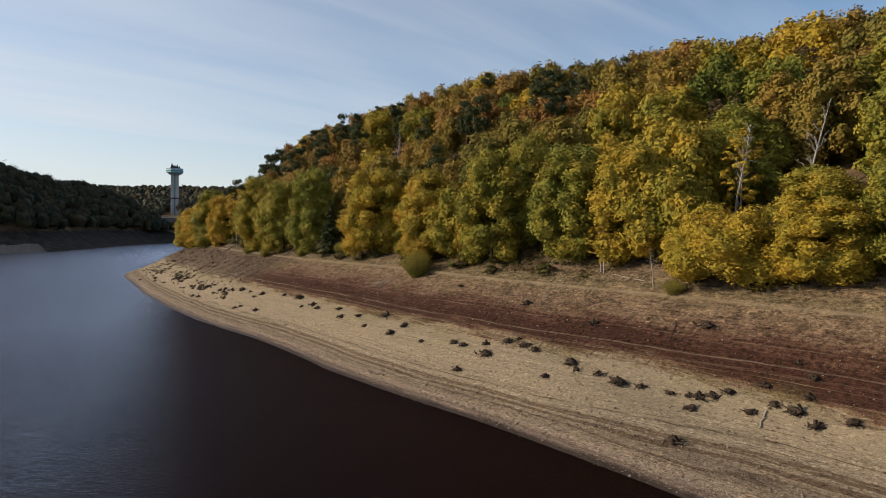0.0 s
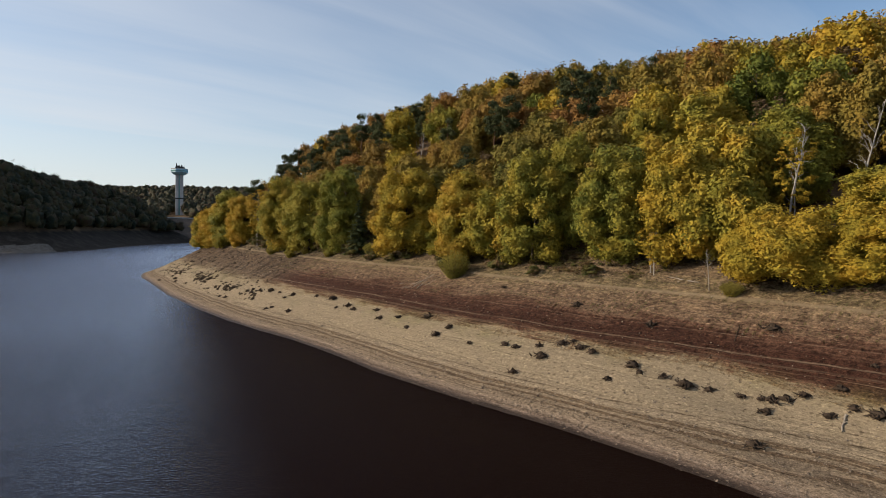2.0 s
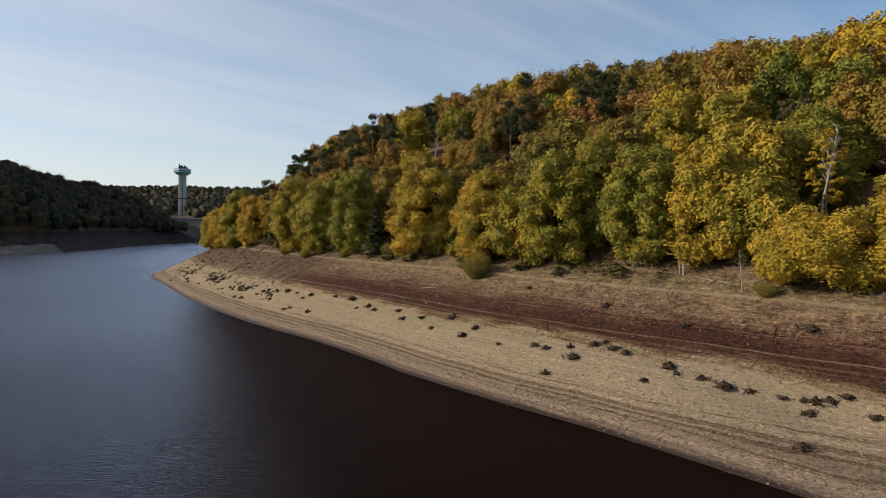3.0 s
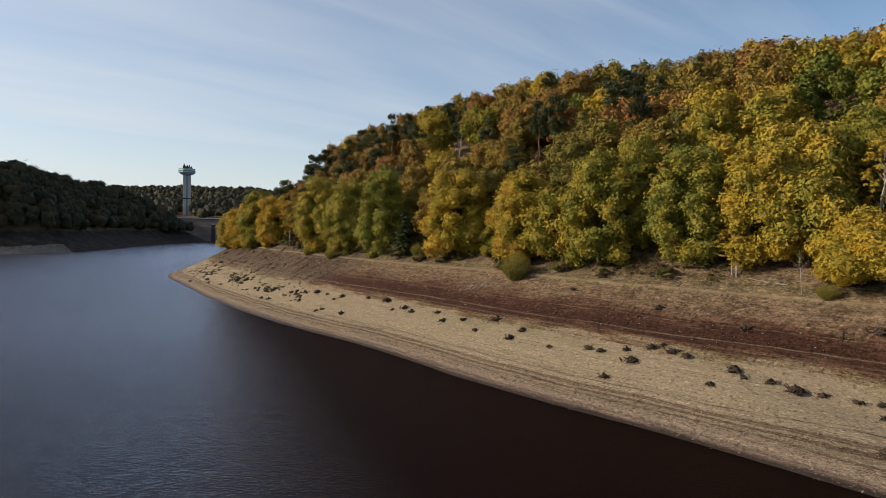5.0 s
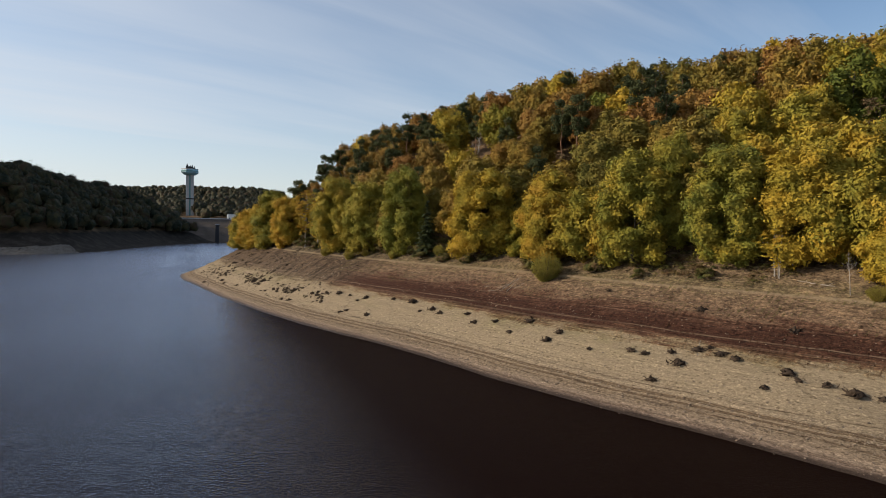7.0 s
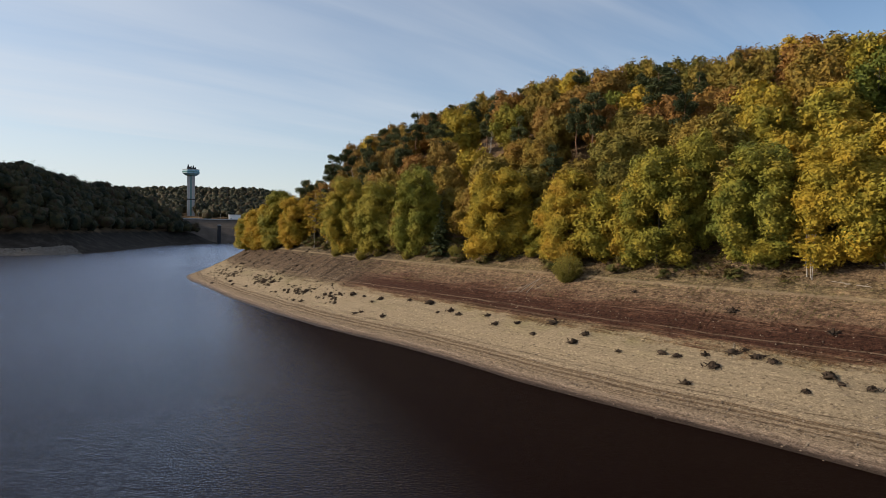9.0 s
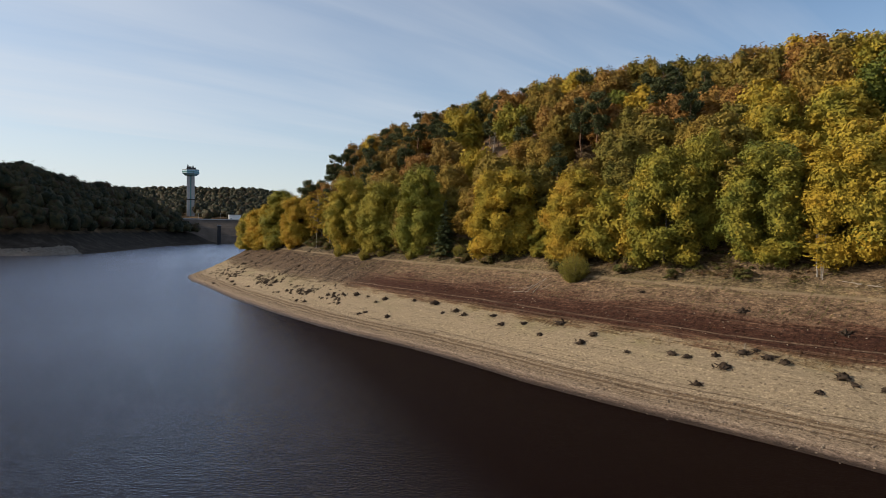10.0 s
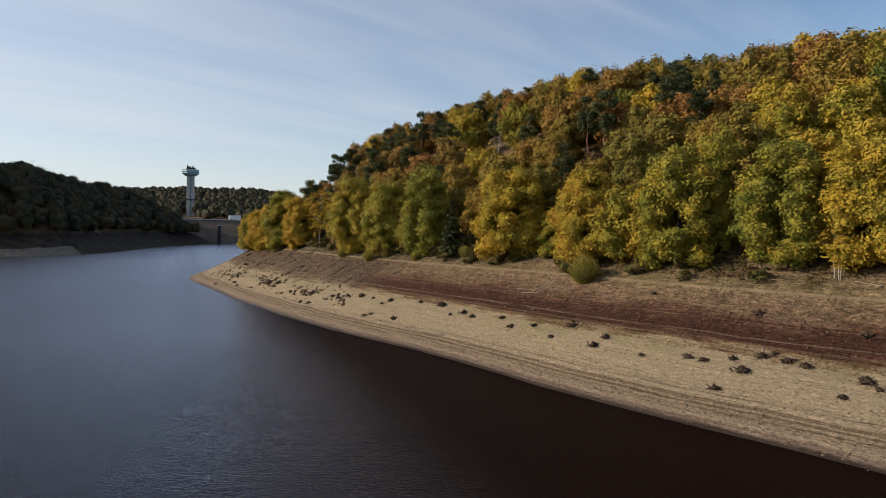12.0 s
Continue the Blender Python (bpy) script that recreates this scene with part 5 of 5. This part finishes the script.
def rock_band(a, b, count, seed):
    """A rib of dark broken rock that runs across the point."""
    rng = np.random.default_rng(seed)
    k = rng.random(count)
    x, y = a[0] + (b[0] - a[0]) * k + rng.normal(0, 1.3, count), a[1] + (b[1] - a[1]) * k + rng.normal(0, 1.3, count)
    size = rng.uniform(0.14, 0.55, count)
    base = np.array([(-1, -0.6, -0.5), (1, -0.5, -0.5), (0.9, 0.6, -0.5), (-1, 0.5, -0.5), (-0.6, -0.3, 0.55), (0.7, -0.4, 0.4), (0.6, 0.35, 0.6), (-0.7, 0.3, 0.45)])
    quads = np.array([(0, 3, 2, 1), (4, 5, 6, 7), (0, 1, 5, 4), (1, 2, 6, 5), (2, 3, 7, 6), (3, 0, 4, 7)])
    v = base[None] * size[:, None, None] * rng.uniform(0.7, 1.3, (count, 8, 1))
    t = rng.uniform(0, 6.28, count)[:, None]
    v = np.stack([v[..., 0] * np.cos(t) - v[..., 1] * np.sin(t), v[..., 0] * np.sin(t) + v[..., 1] * np.cos(t), v[..., 2]], -1) + np.stack([x, y, height(x, y)], 1)[:, None]
    f = quads[None] + np.arange(count)[:, None, None] * 8
    tagged(new("rock_rib", mesh_of("rock_rib", v.reshape(-1, 3), f.reshape(-1, 4), DARK_STONE)), "rib of dark broken rock on the stony point", "rocks", kind="stuff")


for k, (a, b, count) in enumerate((((-93.8, 239), (-88.5, 240.5), 40), ((-75.7, 204.7), (-69, 209), 45), ((-85, 201.3), (-74, 182), 120), ((-67.7, 171.5), (-58.7, 160.3), 80), ((-55, 154.8), (-49.8, 148.3), 45), ((-113, 242), (-94, 214), 130), ((-103, 250), (-98, 252), 30), ((-99, 222), (-86, 226), 50), ((-80, 190), (-70, 194), 40))):
    rock_band(a, b, int(count * 0.65), k)


def shore_slabs():
    """Pale stone slabs at the foot of the far bank, one object."""
    rng = np.random.default_rng(9)
    count = 1300
    line = np.array([(-300, 387), (-288, 398), (-276, 410), (-271, 432)], float)
    run = np.concatenate([[0], np.cumsum(np.hypot(*np.diff(line, axis=0).T))])
    s = rng.uniform(0, run[-1], count)
    off = rng.choice([0.5, 3.0, 5.5, 8.0, 11.0, 14.0], count) + rng.normal(0, 0.9, count)
    x, y = np.interp(s, run, line[:, 0]) - off * 0.8, np.interp(s, run, line[:, 1]) + off * 0.6
    size = rng.uniform(0.4, 1.3, count)
    base = np.array([(-1, -0.5, -0.3), (1, -0.5, -0.3), (1, 0.5, -0.3), (-1, 0.5, -0.3), (-0.8, -0.4, 0.35), (0.9, -0.4, 0.25), (0.8, 0.4, 0.35), (-0.9, 0.4, 0.25)])
    quads = np.array([(0, 3, 2, 1), (4, 5, 6, 7), (0, 1, 5, 4), (1, 2, 6, 5), (2, 3, 7, 6), (3, 0, 4, 7)])
    a = rng.normal(0.6, 0.35, count)
    v = base[None] * size[:, None, None] * rng.uniform(0.8, 1.25, (count, 8, 1))
    v = np.stack([v[..., 0] * np.cos(a)[:, None] - v[..., 1] * np.sin(a)[:, None], v[..., 0] * np.sin(a)[:, None] + v[..., 1] * np.cos(a)[:, None], v[..., 2]], -1)
    v += np.stack([x, y, height(x, y) + 0.1], 1)[:, None]
    f = quads[None] + np.arange(count)[:, None, None] * 8
    tagged(new("shore_slabs", mesh_of("shore_slabs", v.reshape(-1, 3), f.reshape(-1, 4), PALE_STONE)), "pale stone slabs at the foot of the far bank", "stones", kind="stuff")


shore_slabs()


def tufts(name, label, seed, count, zlow, zhigh, tall, material, ylimit):
    """Low dry plants standing on a belt of the bank between two heights, one object."""
    rng = np.random.default_rng(seed)
    i, j = rng.integers(10, len(bank_s) - 20, count), rng.uniform(8, 35.5, count)
    x, y = bank_line[i, 0] + bank_in[i, 0] * j, bank_line[i, 1] + bank_in[i, 1] * j
    z = height(x, y)
    patch = np.sin(x * 0.35 + y * 0.2) * np.sin(y * 0.45 - x * 0.1) + rng.normal(0, 0.4, count) + 0.8 * np.sin(z * 8.5 + 2 * np.sin(x * 0.13) + np.sin(y * 0.31))
    edge = 0.5 * np.sin(x * 0.21) + 0.4 * np.sin(y * 0.5 + x * 0.3)
    ok = (z > zlow + edge) & (z < zhigh + edge) & (y < ylimit) & (patch > -0.1)
    x, y, z = x[ok], y[ok], z[ok]
    n = len(x)
    blades = 4
    foot = np.repeat(np.stack([x, y, z - 0.03], 1), blades, 0) + rng.normal(0, 0.10, (n * blades, 3)) * [1, 1, 0]
    h = tall * rng.uniform(0.5, 1.2, (n * blades, 1))
    a = rng.uniform(0, 6.28, (n * blades, 1))
    side = np.concatenate([np.cos(a), np.sin(a), 0 * a], 1) * h * 0.20
    tip = foot + rng.normal(0, 0.3, (n * blades, 3)) * h * [1, 1, 0] + np.concatenate([0 * h, 0 * h, h], 1)
    v = np.stack([foot - side * 0.6, foot + side * 0.6, tip], 1)
    f = np.arange(n * blades * 3).reshape(-1, 3)
    tagged(new(name, mesh_of(name, v.reshape(-1, 3), f, material)), label, "plants", kind="stuff")


tufts("red_weeds", "dried red-brown weeds in a belt along the bank", 3, 260000, 6.0, 9.6, 0.17, WEEDS, 135)
tufts("dry_grass", "dry tan and olive grass on the upper bank", 4, 230000, 9.4, 15.5, 0.15, GRASS, 170)


# ---- low growth along the wood's edge ----
rng = np.random.default_rng(77)
spots = []
while len(spots) < 2000:
    k, d = int(rng.integers(20, len(bank_s) - 30)), rng.uniform(28.5, 37)
    x, y = bank_line[k] + bank_in[k] * d
    if math.sin(x * 0.31 + y * 0.17) + math.sin(y * 0.41 - x * 0.2) + rng.normal(0, 0.6) > (0.9 if d < 31 else 0.1):
        spots.append((x, y, float(height(x, y)) + rng.uniform(0.0, 0.35)))
spots = np.array(spots)
growth = mesh_of("undergrowth", *boughs(rng, spots, rng.uniform(0.35, 1.25, len(spots)), 34, 0.17, 0.7, 0.5, spots - [0, 0, 1.0]), BRAMBLE)
tagged(new("undergrowth", growth), "low brambles and brown shrubs along the wood's edge", "undergrowth", kind="stuff")
